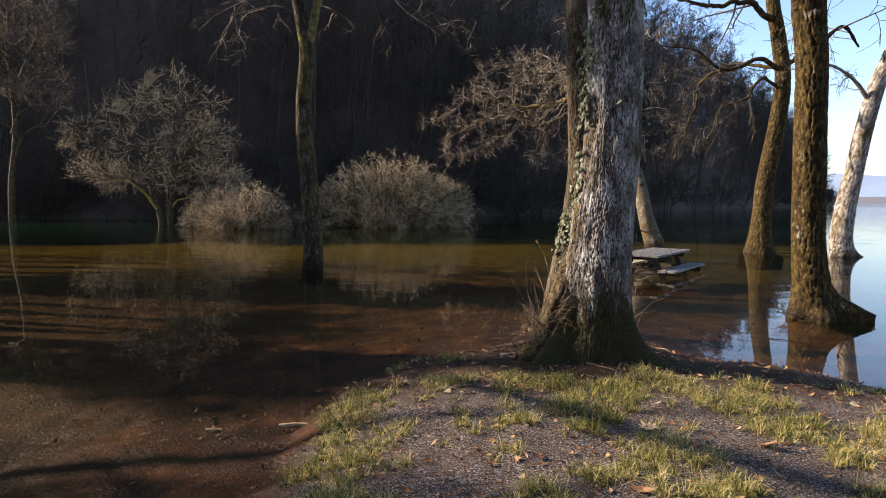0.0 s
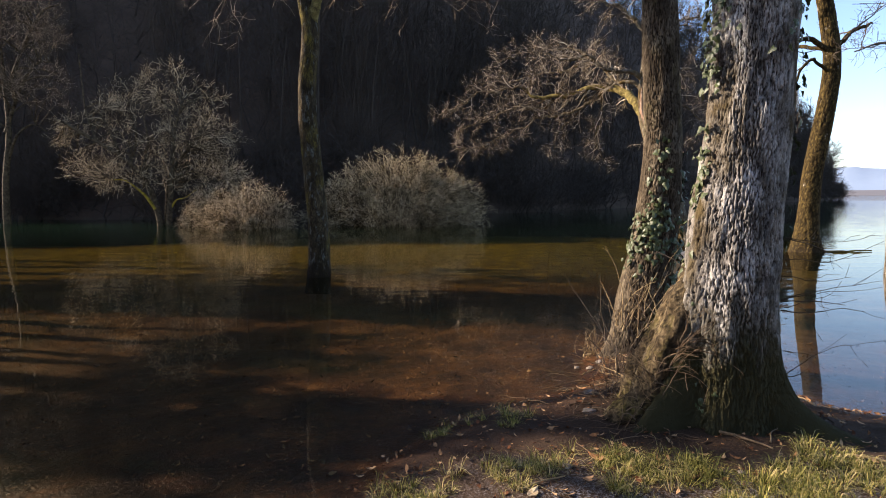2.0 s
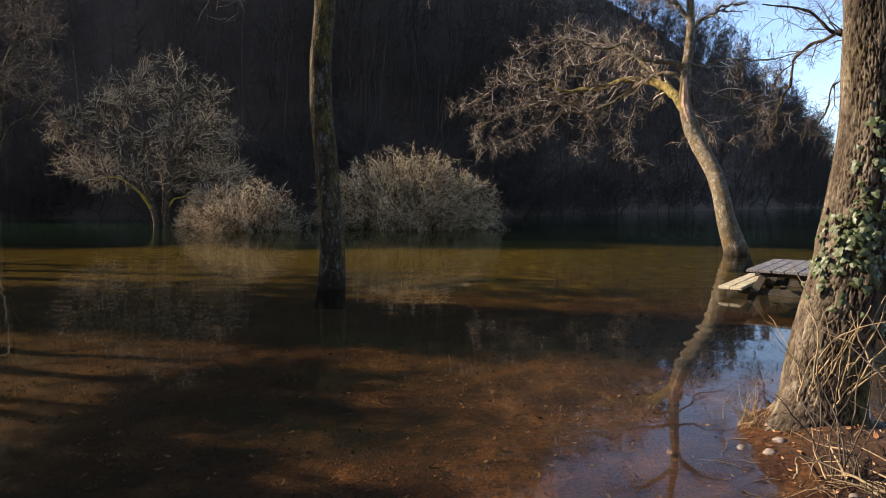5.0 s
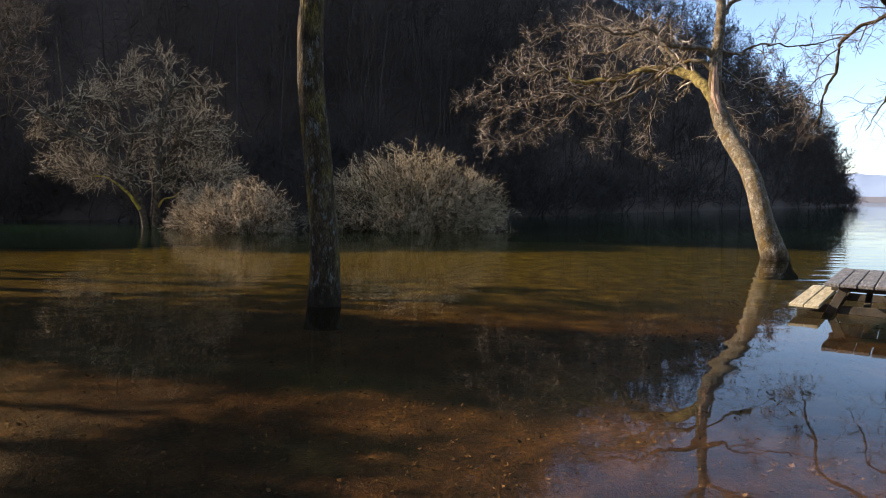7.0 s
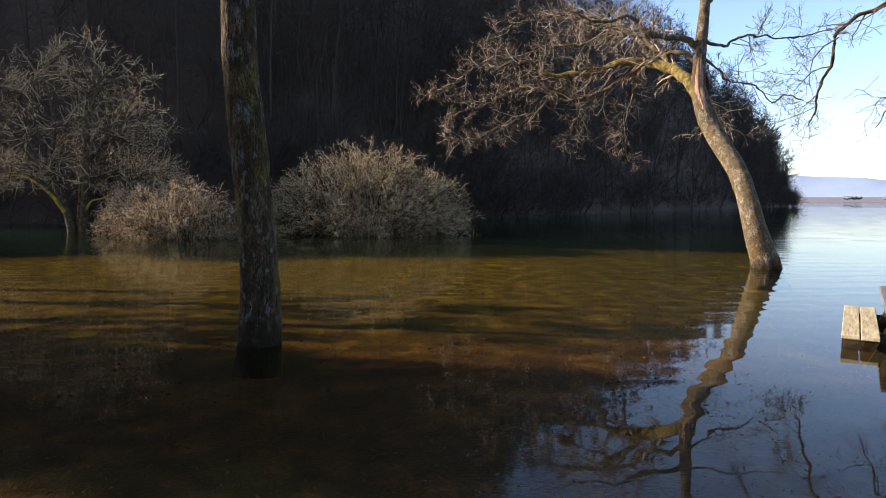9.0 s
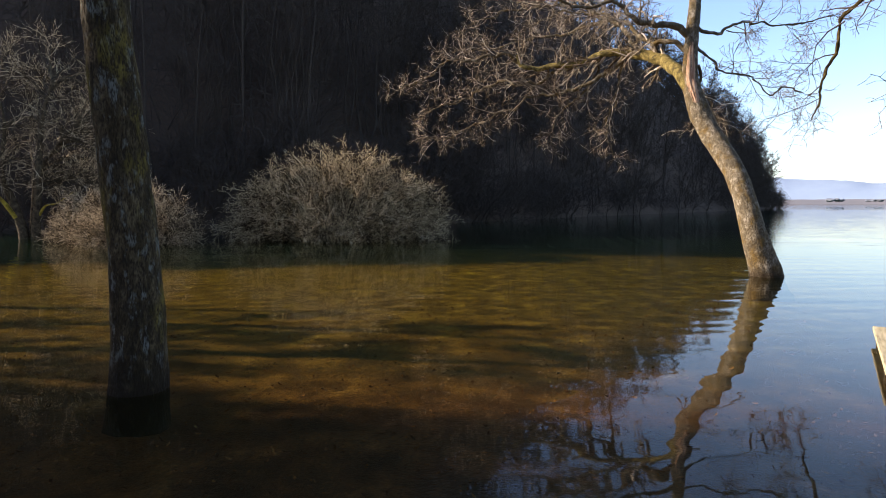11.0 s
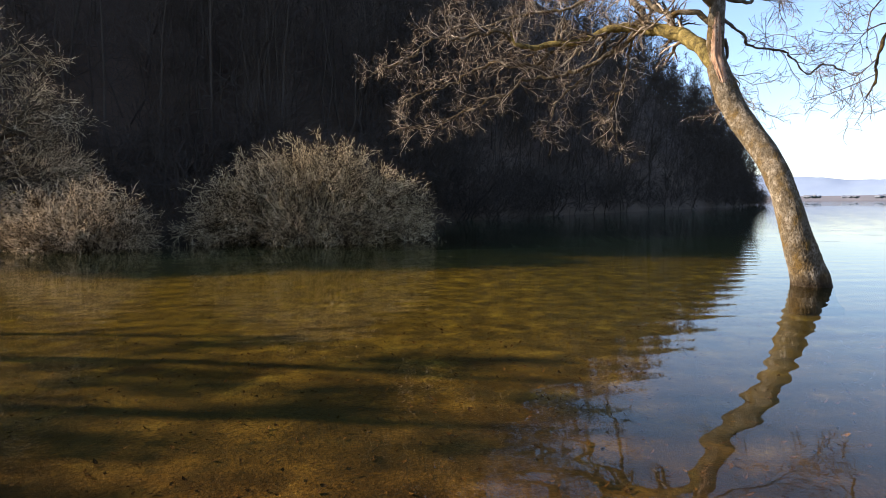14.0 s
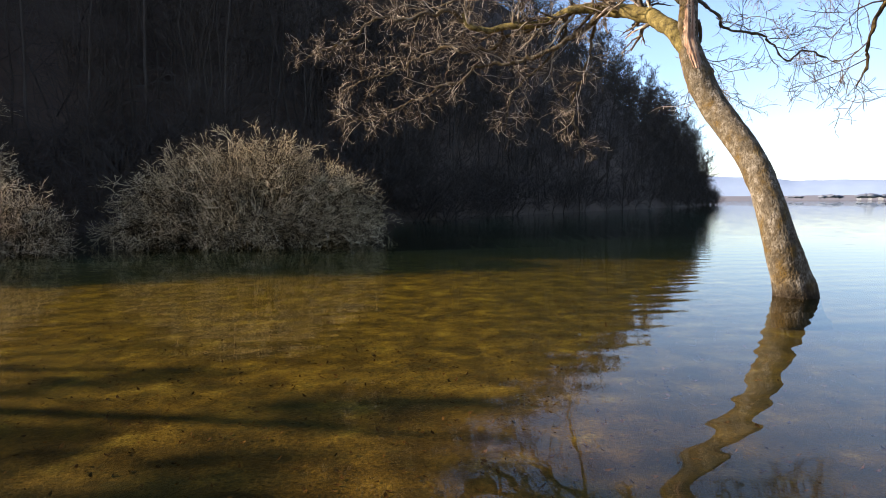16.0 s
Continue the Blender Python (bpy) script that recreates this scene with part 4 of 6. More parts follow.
RIGHT_LEVELS = [dict(each=2.2, length=1.1, angle=52, wobble=0.34, k=5, thin=0.45, sides=4), dict(each=5, length=0.6, angle=48, wobble=0.38, k=4, floor=0.005), dict(each=4, length=0.28, angle=45, wobble=0.38, k=3, floor=0.0035)]
tree("mossy_leaning_tree", "brown mossy tree leaning out of the flooded shore", ([(8.50, 16.92, -0.6), (8.52, 16.92, 0.0), (8.53, 16.92, 0.5), (8.55, 16.92, 0.95), (8.6, 16.92, 1.88), (8.71, 16.92, 2.65), (8.86, 16.92, 3.6), (8.95, 16.92, 4.62), (8.8, 16.92, 5.7), (8.58, 16.92, 6.85), (8.4, 16.9, 9.0)],
               [0.50, 0.36, 0.28, 0.245, 0.222, 0.218, 0.208, 0.196, 0.178, 0.16, 0.10]), MOSS_BARK,
               [([(8.9, 16.9, 4.9), (8.2, 16.7, 5.2), (7.5, 16.5, 4.9), (7.0, 16.4, 4.9), (6.4, 16.3, 5.3), (5.4, 16.2, 5.4)], [0.07, 0.058, 0.046, 0.038, 0.026, 0.010]),
                ([(8.9, 16.9, 4.4), (8.3, 16.6, 4.6), (7.8, 16.5, 4.1), (7.2, 16.4, 3.9), (6.9, 16.3, 3.4), (6.6, 16.3, 2.7)], [0.045, 0.036, 0.03, 0.024, 0.017, 0.007]),
                ([(8.8, 16.95, 5.0), (8.2, 17.9, 5.3), (7.4, 18.5, 4.9), (7.25, 18.6, 4.1), (7.05, 18.6, 3.5), (6.85, 18.6, 2.95)], [0.05, 0.042, 0.036, 0.03, 0.022, 0.009]),
                ([(8.7, 16.9, 6.2), (7.8, 16.6, 6.6), (6.6, 16.4, 6.5), (5.3, 16.3, 6.9)], [0.09, 0.07, 0.05, 0.02]),
                ([(8.9, 16.95, 4.9), (9.6, 17.2, 5.5), (10.4, 17.6, 5.8)], [0.07, 0.05, 0.02])],
               MOSS_BARK, RIGHT_LEVELS, DARK_TWIG, 15, 64, 0.035, 0.012, [(185, 0.15, 0.5), (-10, 0.25, 0.4), (270, 0.1, 0.5)], -0.1, 34.0, None, None, 0.22, 0.14)

tree("mossy_tree", "straight thickly mossed tree on a small root mound", ([(4.56, 7.56, -0.35), (4.55, 7.56, 0.05), (4.53, 7.56, 0.25), (4.512, 7.56, 0.47), (4.475, 7.56, 0.885), (4.451, 7.56, 1.3), (4.433, 7.56, 1.84), (4.415, 7.56, 2.5), (4.383, 7.56, 3.17), (4.32, 7.56, 3.85), (4.3, 7.6, 5.5), (4.2, 7.7, 8.0)],
               [0.29, 0.25, 0.21, 0.188, 0.180, 0.178, 0.176, 0.166, 0.168, 0.18, 0.14, 0.08]), MOSS_BARK,
               [([(4.36, 7.56, 3.8), (4.9, 7.5, 4.1), (5.6, 7.5, 4.15), (6.4, 7.5, 4.5)], [0.07, 0.055, 0.04, 0.015]), ([(4.33, 7.56, 4.0), (3.7, 7.4, 4.5), (2.9, 7.2, 4.7)], [0.07, 0.05, 0.02]),
                ([(4.42, 7.6, 3.2), (5.0, 8.0, 3.6), (5.6, 8.6, 3.5)], [0.03, 0.02, 0.01])],
               MOSS_BARK, RIGHT_LEVELS, DARK_TWIG, 16, 80, 0.025, 0.014, [(-25, 0.42, 0.30), (200, 0.12, 0.4), (270, 0.12, 0.5), (40, 0.3, 0.4)], 0.06, 40.0)

tree("pale_leaning_tree", "pale grey-barked tree leaning over open water", ([(10.12, 15.84, -0.6), (10.09, 15.84, 0.03), (10.06, 15.84, 0.57), (10.13, 15.84, 1.3), (10.23, 15.84, 1.87), (10.39, 15.84, 2.73), (10.55, 15.84, 3.58), (10.77, 15.84, 4.43), (11.13, 15.84, 5.4), (11.7, 15.8, 7.2)],
                 [0.33, 0.273, 0.25, 0.228, 0.225, 0.212, 0.197, 0.178, 0.17, 0.10]), PALE_BARK,
                 [([(10.6, 15.84, 3.9), (10.0, 15.7, 4.5), (9.3, 15.6, 4.8), (8.6, 15.5, 4.6)], [0.06, 0.045, 0.03, 0.012]), ([(10.7, 15.84, 4.3), (11.2, 15.9, 4.9), (11.9, 16, 5.1)], [0.06, 0.04, 0.02])],
                 PALE_BARK, RIGHT_LEVELS, DARK_TWIG, 17, 56, 0.04, 0.008, [(-10, 0.4, 0.3), (190, 0.1, 0.5)], -0.1, 30.0)

# unseen trees beyond the view, added to cast the shadows on water and bank
SHADE_LEVELS = [dict(each=2.4, length=1.7, angle=50, wobble=0.25, k=4, thin=0.45), dict(each=3, length=0.8, angle=45, wobble=0.3, k=3, floor=0.006)]

DENSE_LEVELS = [dict(each=14, length=0.42, angle=55, wobble=0.3, k=3, thin=0.5, floor=0.012), dict(each=8, length=0.28, angle=50, wobble=0.3, k=2, floor=0.013)]
THIN_LEVELS = [dict(each=0.8, length=1.1, angle=50, wobble=0.25, k=4, thin=0.4), dict(each=2, length=0.6, angle=45, wobble=0.3, k=3, floor=0.005)]


def shadow_tree(x, y, h, r, seed, lean=(0.0, 0.0), limbs_n=9, extra=(), levels=SHADE_LEVELS, low=0.34, reach=None):
    rng = np.random.default_rng(seed)
    z0 = float(ground_height(np.array([x]), np.array([y]))[0])
    pts = [(x + lean[0] * k / 6 + 0.12 * rng.normal() * (k > 0), y + lean[1] * k / 6 + 0.12 * rng.normal() * (k > 0), z0 - 0.2 + (h + 0.2) * k / 6) for k in range(7)]
    rad = [r * (1.2 - 0.95 * (k / 6) ** 1.3) for k in range(7)]
    limbs = list(extra)
    for k in range(limbs_n):
        f = low + (0.96 - low) * k / max(limbs_n - 1, 1)
        a = 2.4 * k + rng.random()
        i = min(int(f * 6), 5)
        p = np.array(pts[i]) + (np.array(pts[i + 1]) - np.array(pts[i])) * (f * 6 - i)
        ln = h * (0.36 - 0.2 * f) * (0.8 + 0.4 * rng.random())
        ln = reach * (0.6 + 0.5 * rng.random()) if reach else ln
        d = np.array([math.cos(a), math.sin(a), 0.55])
        limbs.append(([tuple(p), tuple(p + d * ln * 0.5), tuple(p + d * ln + np.array([0, 0, ln * 0.12]))], [r * 0.42 * (1.1 - f), r * 0.28 * (1.1 - f) + 0.012, 0.012]))
    return tree("shadow_tree", "unseen bare tree added to cast shadows", (pts, rad), POLE_BARK, limbs, POLE_BARK, levels, TWIG, seed, 24, 0.15, 0.01, (), z0)


shadow_tree(-13.5, 9.14, 12.0, 0.22, 41, (0.0, 0.0), 26, (), DENSE_LEVELS, 0.80, 1.5)
shadow_tree(-11.6, 5.18, 12, 0.24, 42, (0.3, 0.0), 2, [([(-11.5, 5.26, 7.6), (-11.5, 6.29, 6.7), (-11.6, 7.06, 6.2), (-11.7, 7.86, 5.3)], [0.10, 0.085, 0.07, 0.03])], THIN_LEVELS)
shadow_tree(-15.0, 13.93, 12, 0.42, 43, (0.2, 0.1), 12, (), SHADE_LEVELS, 0.34, 1.4)
shadow_tree(-15.6, 13.83, 12, 0.40, 47, (0.1, 0.0), 12, (), SHADE_LEVELS, 0.34, 1.2)
shadow_tree(-16.2, 14.52, 12, 0.36, 48, (0.0, 0.0), 10, (), SHADE_LEVELS, 0.34, 0.8)
shadow_tree(-14.4, 14.23, 8.8, 0.2, 80, (0.0, 0.0), 18, (), DENSE_LEVELS, 0.5, 0.8)
shadow_tree(-14.2, 13.20, 8.8, 0.2, 81, (0.0, 0.0), 14, (), DENSE_LEVELS, 0.6, 0.6)
for k, (yy, hh, rr) in enumerate(((11.6, 8.3, 0.75), (12.2, 8.4, 0.6), (12.8, 6.3, 0.8), (13.6, 6.3, 0.8), (14.4, 6.3, 0.8))):
    shadow_tree(-15.0 + 0.4 * (k % 2), yy + 2.0, hh, 0.17, 70 + k, (0.0, 0.0), 18, (), DENSE_LEVELS, 0.42, rr)
shadow_tree(-13.0, 7.95, 5.8, 0.16, 57, (0.0, 0.0), 14, (), DENSE_LEVELS, 0.50, 0.6)
shadow_tree(-13.2, 7.76, 6.8, 0.13, 82, (0.0, 0.0), 12, (), DENSE_LEVELS, 0.80, 0.35)
shadow_tree(-13.1, 9.62, 5.6, 0.17, 59, (0.0, 0.0), 14, (), DENSE_LEVELS, 0.86, 0.9)
shadow_tree(-12.8, 10.57, 5.4, 0.17, 60, (0.0, 0.0), 14, (), DENSE_LEVELS, 0.88, 0.8)
shadow_tree(-16.0, 17.99, 9.0, 0.22, 62, (0.0, 0.2), 9, (), DENSE_LEVELS, 0.5, 1.0)
shadow_tree(-17.0, 19.65, 9.5, 0.20, 63, (0.0, 0.2), 8, (), DENSE_LEVELS, 0.5, 1.3)
shadow_tree(-23.0, 22.9, 11.4, 0.22, 44, (-0.3, 0.2), 12)
for k in range(7):
    shadow_tree(-18.6 + 0.5 * (k % 3), 14.1 + 0.38 * k, 10.8, 0.2, 130 + k, (0.0, 0.0), 26, (), DENSE_LEVELS, 0.40, 0.75 if k < 5 else 0.5)
shadow_tree(-9.6, 2.16, 11, 0.24, 46, (0.2, 0.0), 5, (), THIN_LEVELS)
shadow_tree(-12.0, 7.98, 7.2, 0.36, 141, (0.0, 0.0), 30, (), DENSE_LEVELS, 0.30, 0.45)
shadow_tree(-13.8, 10.3, 5.6, 0.16, 143, (0.0, 0.0), 14, (), SHADE_LEVELS, 0.34, 1.2)
shadow_tree(-13.4, 11.4, 5.3, 0.16, 144, (0.0, 0.0), 12, (), SHADE_LEVELS, 0.34, 1.2)
shadow_tree(-11.9, 5.32, 6.5, 0.34, 145, (0.0, 0.0), 30, (), DENSE_LEVELS, 0.30, 0.5)
shadow_tree(-12.5, 8.22, 6.9, 0.24, 142, (0.0, 0.0), 26, (), DENSE_LEVELS, 0.35, 0.5)


# ---- shrubs in the water ----
def round_bush(name, label, cx, cy, rx, ry, h, stems, seed, mat, levels, flat=1.0):
    """A dome of crooked stems that radiate from the water in every direction, the low ones drooping back to it."""
    rng = np.random.default_rng(seed)
    z0 = -0.7
    a = rng.random(stems) * 2 * np.pi
    e = np.arcsin(rng.random(stems) ** 1.5)
    u = 0.45 * np.sqrt(rng.random(stems)) * np.cos(e)
    root = np.stack([cx + rx * u * np.cos(a), cy + ry * u * np.sin(a), np.full(stems, z0)], -1)
    reach = 0.70 + 0.20 * rng.random(stems) + 0.10 * np.cos(e) ** 4
    top = np.stack([cx + rx * reach * np.cos(a) * np.cos(e), cy + ry * reach * np.sin(a) * np.cos(e), 0.12 + (h - 0.12) * reach * np.sin(e)], -1)
    k = 8
    t = np.linspace(0, 1, k)[None, :, None]
    mid = root * 0.5 + top * 0.5 + np.array([0, 0, 0.30 * h])
    P = root[:, None] * (1 - t) ** 2 + 2 * mid[:, None] * t * (1 - t) + top[:, None] * t ** 2 + rng.normal(size=(stems, k, 3)) * 0.09 * np.sqrt(t)
    R = (0.016 + 0.018 * rng.random(stems))[:, None] * np.linspace(1, 0.35, k)[None]
    ob = empty(name, (cx, cy, z0), label, "bush")
    off = np.array([cx, cy, z0])
    V, F = tube_arrays(P, R, 5)
    main = 26
    for j in range(0, stems, max(1, stems // main)):
        SV, SF = tube_arrays(P[j:j + 1], R[j:j + 1] * 1.2, 6)
        part_mesh("stem", mesh_from("stem", SV - off, SF, mat), ob)
    V, F = join_arrays([(V, F)] + twigs([(P, R)], levels, rng))
    tagged(part_mesh("crown", mesh_from("crown", V - off, F, mat), ob), kind="stuff")
    return ob


BUSH_LEVELS = [dict(each=6, length=0.66, angle=36, wobble=0.22, k=5, thin=0.6, up=0.02, tmin=0.25, floor=0.0068), dict(each=6, length=0.42, angle=44, wobble=0.25, k=4, thin=0.7, up=0.03, floor=0.0052),
               dict(each=4, length=0.24, angle=38, wobble=0.2, k=2, thin=0.8, up=0.03, floor=0.0040)]
round_bush("willow_bush", "rounded leafless willow bush standing in the lake", -3.35, 31.7, 4.75, 2.8, 4.0, 400, 51, WILLOW_TWIG, BUSH_LEVELS)
round_bush("low_willow_bush", "small leafless willow bush in the shallow water", -9.9, 28.9, 2.1, 1.5, 2.15, 110, 52, SHRUB_TWIG, BUSH_LEVELS)
round_bush("low_willow_bush", "small leafless willow bush in the shallow water", -12.4, 31.4, 1.9, 1.5, 2.6, 90, 53, SHRUB_TWIG, BUSH_LEVELS)


def shrub_tree(name, label, cx, cy, stems, dome, count, seed, mat, levels, moss=()):
    """Forked stems that carry a dome of fine branches. dome: (centre x, y, z, reach to -x, to +x, in y, up, down)."""
    rng = np.random.default_rng(seed)
    ob = empty(name, (cx, cy, -0.6), label, "tree")
    off = np.array([cx, cy, -0.6])
    carriers = []
    for j, (pts, r0) in enumerate(stems):
        V, F, P, R = bark_limb(pts, np.linspace(r0 * 1.3, r0 * 0.4, len(pts)), 8, 0.15, 0.02, seed + j)
        part_mesh("stem", mesh_from("stem", V - off, F, MOSS_YELLOW if j in moss else STEM_BARK), ob)
        keep = P[:, 2] > 0.7
        carriers.append(np.column_stack([P[keep], R[keep]]))
    carry = np.vstack(carriers)
    x0, y0, z0, rl, rr, ry, ru, rd = dome
    a = rng.random(count) * 2 * np.pi
    e = np.arcsin(-0.35 + 1.35 * rng.random(count))
    k = 0.55 + 0.37 * rng.random(count) ** 0.6
    lobe = 0.77 + 0.46 * fractal(np.stack([2.2 * np.cos(a) * np.cos(e), 2.2 * np.sin(a) * np.cos(e), 2.2 * np.sin(e)], -1) + 5, 2, seed)
    dx, dy, dz = np.cos(a) * np.cos(e), np.sin(a) * np.cos(e), np.sin(e)
    tip = np.stack([x0 + np.where(dx < 0, rl, rr) * dx * k * lobe, y0 + ry * dy * k * lobe, z0 + np.where(dz > 0, ru, rd) * dz * k * lobe], -1)
    pick = np.linalg.norm(tip[:, None] - carry[None, :, :3], axis=2) + 0.8 * np.maximum(carry[None, :, 2] - tip[:, None, 2] + 0.6, 0)
    root = carry[np.argmin(pick + rng.random(pick.shape) * 0.6, 1)]
    n = 7
    t = np.linspace(0, 1, n)[None, :, None]
    start = root[:, None, :3]
    P = start + (tip[:, None] - start) * t + np.array([0, 0, 0.25]) * np.sin(np.pi * t) + np.cumsum(rng.normal(size=(count, n, 3)), 1) * 0.055 * np.minimum(t * 3, 1)
    R = np.minimum(root[:, 3] * 0.75, 0.060)[:, None] * np.linspace(1, 0.3, n)[None]
    V, F = tube_arrays(P, R, 5)
    tagged(part_mesh("bough", mesh_from("bough", V - off, F, STEM_BARK), ob), kind="stuff")
    V, F = join_arrays(twigs([(P, R)], levels, rng))
    tagged(part_mesh("crown", mesh_from("crown", V - off, F, mat), ob), kind="stuff")
    return ob


CX, CY = -16.0, 32.8
SHRUB_LEVELS = [dict(each=5, length=0.90, angle=36, wobble=0.20, k=5, thin=0.5, up=0.06, tmin=0.35, floor=0.0066), dict(each=5, length=0.62, angle=38, wobble=0.22, k=4, thin=0.6, up=0.06, floor=0.0054),
                dict(each=3, length=0.34, angle=36, wobble=0.20, k=2, thin=0.6, up=0.05, floor=0.0042)]
shrub_tree("alder_shrub_tree", "wide many-stemmed leafless shrub tree in the lake", CX, CY,
           [([(-15.66, CY, -0.7), (-15.62, CY, 0.5), (-15.5, CY, 1.6), (-15.40, CY, 2.95), (-15.30, CY, 3.8), (-15.15, CY, 4.96), (-14.7, CY, 6.3)], 0.15),
            ([(-16.02, CY, -0.7), (-16.18, CY, 0.5), (-16.5, CY, 1.6), (-17.03, CY - 0.1, 2.69), (-17.88, CY - 0.2, 3.57), (-19.3, CY - 0.2, 4.45), (-21.0, CY - 0.2, 5.44)], 0.16),
            ([(-16.3, CY - 0.15, 0.85), (-16.65, CY - 0.3, 1.5), (-17.06, CY - 0.4, 1.93), (-17.68, CY - 0.45, 2.36), (-18.4, CY - 0.45, 2.40)], 0.07),
            ([(-15.9, CY + 0.1, -0.7), (-15.85, CY + 0.3, 1.2), (-15.7, CY + 0.4, 2.6), (-15.0, CY + 0.5, 3.7), (-14.0, CY + 0.5, 4.8)], 0.11),
            ([(-15.5, CY, 0.9), (-15.16, CY - 0.1, 1.34), (-14.65, CY - 0.2, 1.45), (-14.0, CY - 0.2, 1.9)], 0.045),
            ([(-16.85, CY - 0.1, 2.4), (-16.65, CY - 0.2, 3.5), (-16.44, CY - 0.3, 4.58), (-16.6, CY - 0.4, 5.9)], 0.08),
            ([(-17.5, CY - 0.15, 3.2), (-17.36, CY + 0.1, 4.1), (-17.32, CY + 0.2, 4.8), (-17.6, CY + 0.3, 6.0)], 0.07),
            ([(-18.0, CY - 0.2, 3.62), (-18.34, CY - 0.3, 4.7), (-18.9, CY - 0.3, 5.8)], 0.06),
            ([(-19.2, CY - 0.2, 4.4), (-19.8, CY, 5.9), (-20.0, CY + 0.1, 7.4), (-20.1, CY + 0.1, 8.9)], 0.05)],
           (-16.3, CY + 1.5, 2.7, 7.2, 4.5, 2.6, 6.1, 1.6), 160, 61, SHRUB_TWIG, SHRUB_LEVELS, (2, 4))


shrub_tree("drooping_tree", "tall bare tree with fine brown twigs beyond the shrub", -26.4, 35.3,
           [([(-26.4, 35.3, -0.9), (-26.3, 35.3, 2.3), (-25.9, 35.3, 5.7), (-26.1, 35.3, 10.3), (-25.7, 35.3, 13.7)], 0.17),
            ([(-26.1, 35.3, 5.2), (-25.0, 35.1, 7.5), (-23.9, 35.0, 8.9), (-23.0, 35.0, 9.0)], 0.09),
            ([(-25.9, 35.3, 7.4), (-24.9, 35.5, 10.0), (-23.8, 35.6, 11.9), (-22.8, 35.6, 12.3)], 0.09),
            ([(-26.1, 35.3, 3.6), (-25.3, 35.1, 5.0), (-24.3, 35.0, 5.6), (-23.5, 35.0, 5.2)], 0.07)],
           (-25.5, 35.3, 8.5, 4.6, 3.3, 2.7, 6.0, 5.7), 90, 64, TWIG, SHRUB_LEVELS)


# ---- the picnic table ----
def box(bm, size, m, bevel=0.006):
    r = bmesh.ops.create_cube(bm, size=1.0, matrix=m @ Matrix.Diagonal((*size, 1)))
    vs = r["verts"]
    if bevel:
        bmesh.ops.bevel(bm, geom=list({e for v in vs for e in v.link_edges}), offset=bevel, segments=1, affect="EDGES")
    return bm


def picnic_table(x, y, top_z, turn):
    ob = empty("picnic_table", (x, y, top_z - 0.75), "weathered wooden picnic table flooded up to its benches", "table")
    ob.rotation_euler = (0, 0, turn)
    L = 2.0
    for i in range(5):
        bm = box(bmesh.new(), (0.150, L + 0.01 * math.sin(i * 2.1), 0.042), pose((i - 2) * 0.162, 0, 0.729 + 0.002 * math.sin(i * 3), 0, 0.5 * math.sin(i), 0.15 * math.sin(i * 5)))
        part("tabletop_plank", bm, PLANK, ob)
    for s in (-1, 1):
        for i in range(2):
            bm = box(bmesh.new(), (0.150, L, 0.042), pose(s * (0.585 + (i - 0.5) * 0.162), -0.1, 0.468, 0, 0.4 * s, 0.2 * i))
            part("bench_plank", bm, BENCH_WOOD if s < 0 else PLANK, ob)
    for e in (-0.62, 0.62):
        part("tabletop_batten", box(bmesh.new(), (0.74, 0.045, 0.09), pose(0, e + 0.05, 0.662)), FRAME_WOOD, ob)
        part("bench_bearer", box(bmesh.new(), (1.44, 0.045, 0.10), pose(0, e, 0.396)), FRAME_WOOD, ob)
        for s in (-1, 1):
            part("leg", box(bmesh.new(), (0.10, 0.045, 0.82), pose(s * 0.36, e - 0.046, 0.36, 0, s * -24, 0)), FRAME_WOOD, ob)
    part("brace", box(bmesh.new(), (0.07, 0.62, 0.04), pose(0, -0.33, 0.53, 22, 0, 0)), FRAME_WOOD, ob)
    return ob


picnic_table(4.20, 12.38, 0.40, math.atan2(-0.6, 0.8))


# ---- ivy ----
def ivy_mesh():
    """A five-lobed leaf, slightly folded along its rib."""
    ring = [(0, -0.1), (0.42, -0.28), (0.62, 0.08), (0.38, 0.30), (0.34, 0.62), (0, 1.0), (-0.34, 0.62), (-0.38, 0.30), (-0.62, 0.08), (-0.42, -0.28)]
    bm = bmesh.new()
    c = bm.verts.new((0, 0.22, 0.05))
    vs = [bm.verts.new((x, y, -0.22 * abs(x) - 0.06 * y * y)) for x, y in ring]
    for i in range(len(vs)):
        bm.faces.new((c, vs[i], vs[(i + 1) % len(vs)]))
    me = bpy.data.meshes.new("ivy_leaf")
    bm.to_mesh(me)
    bm.free()
    me.materials.append(IVY_LEAF)
    return me


IVY_ME = ivy_mesh()


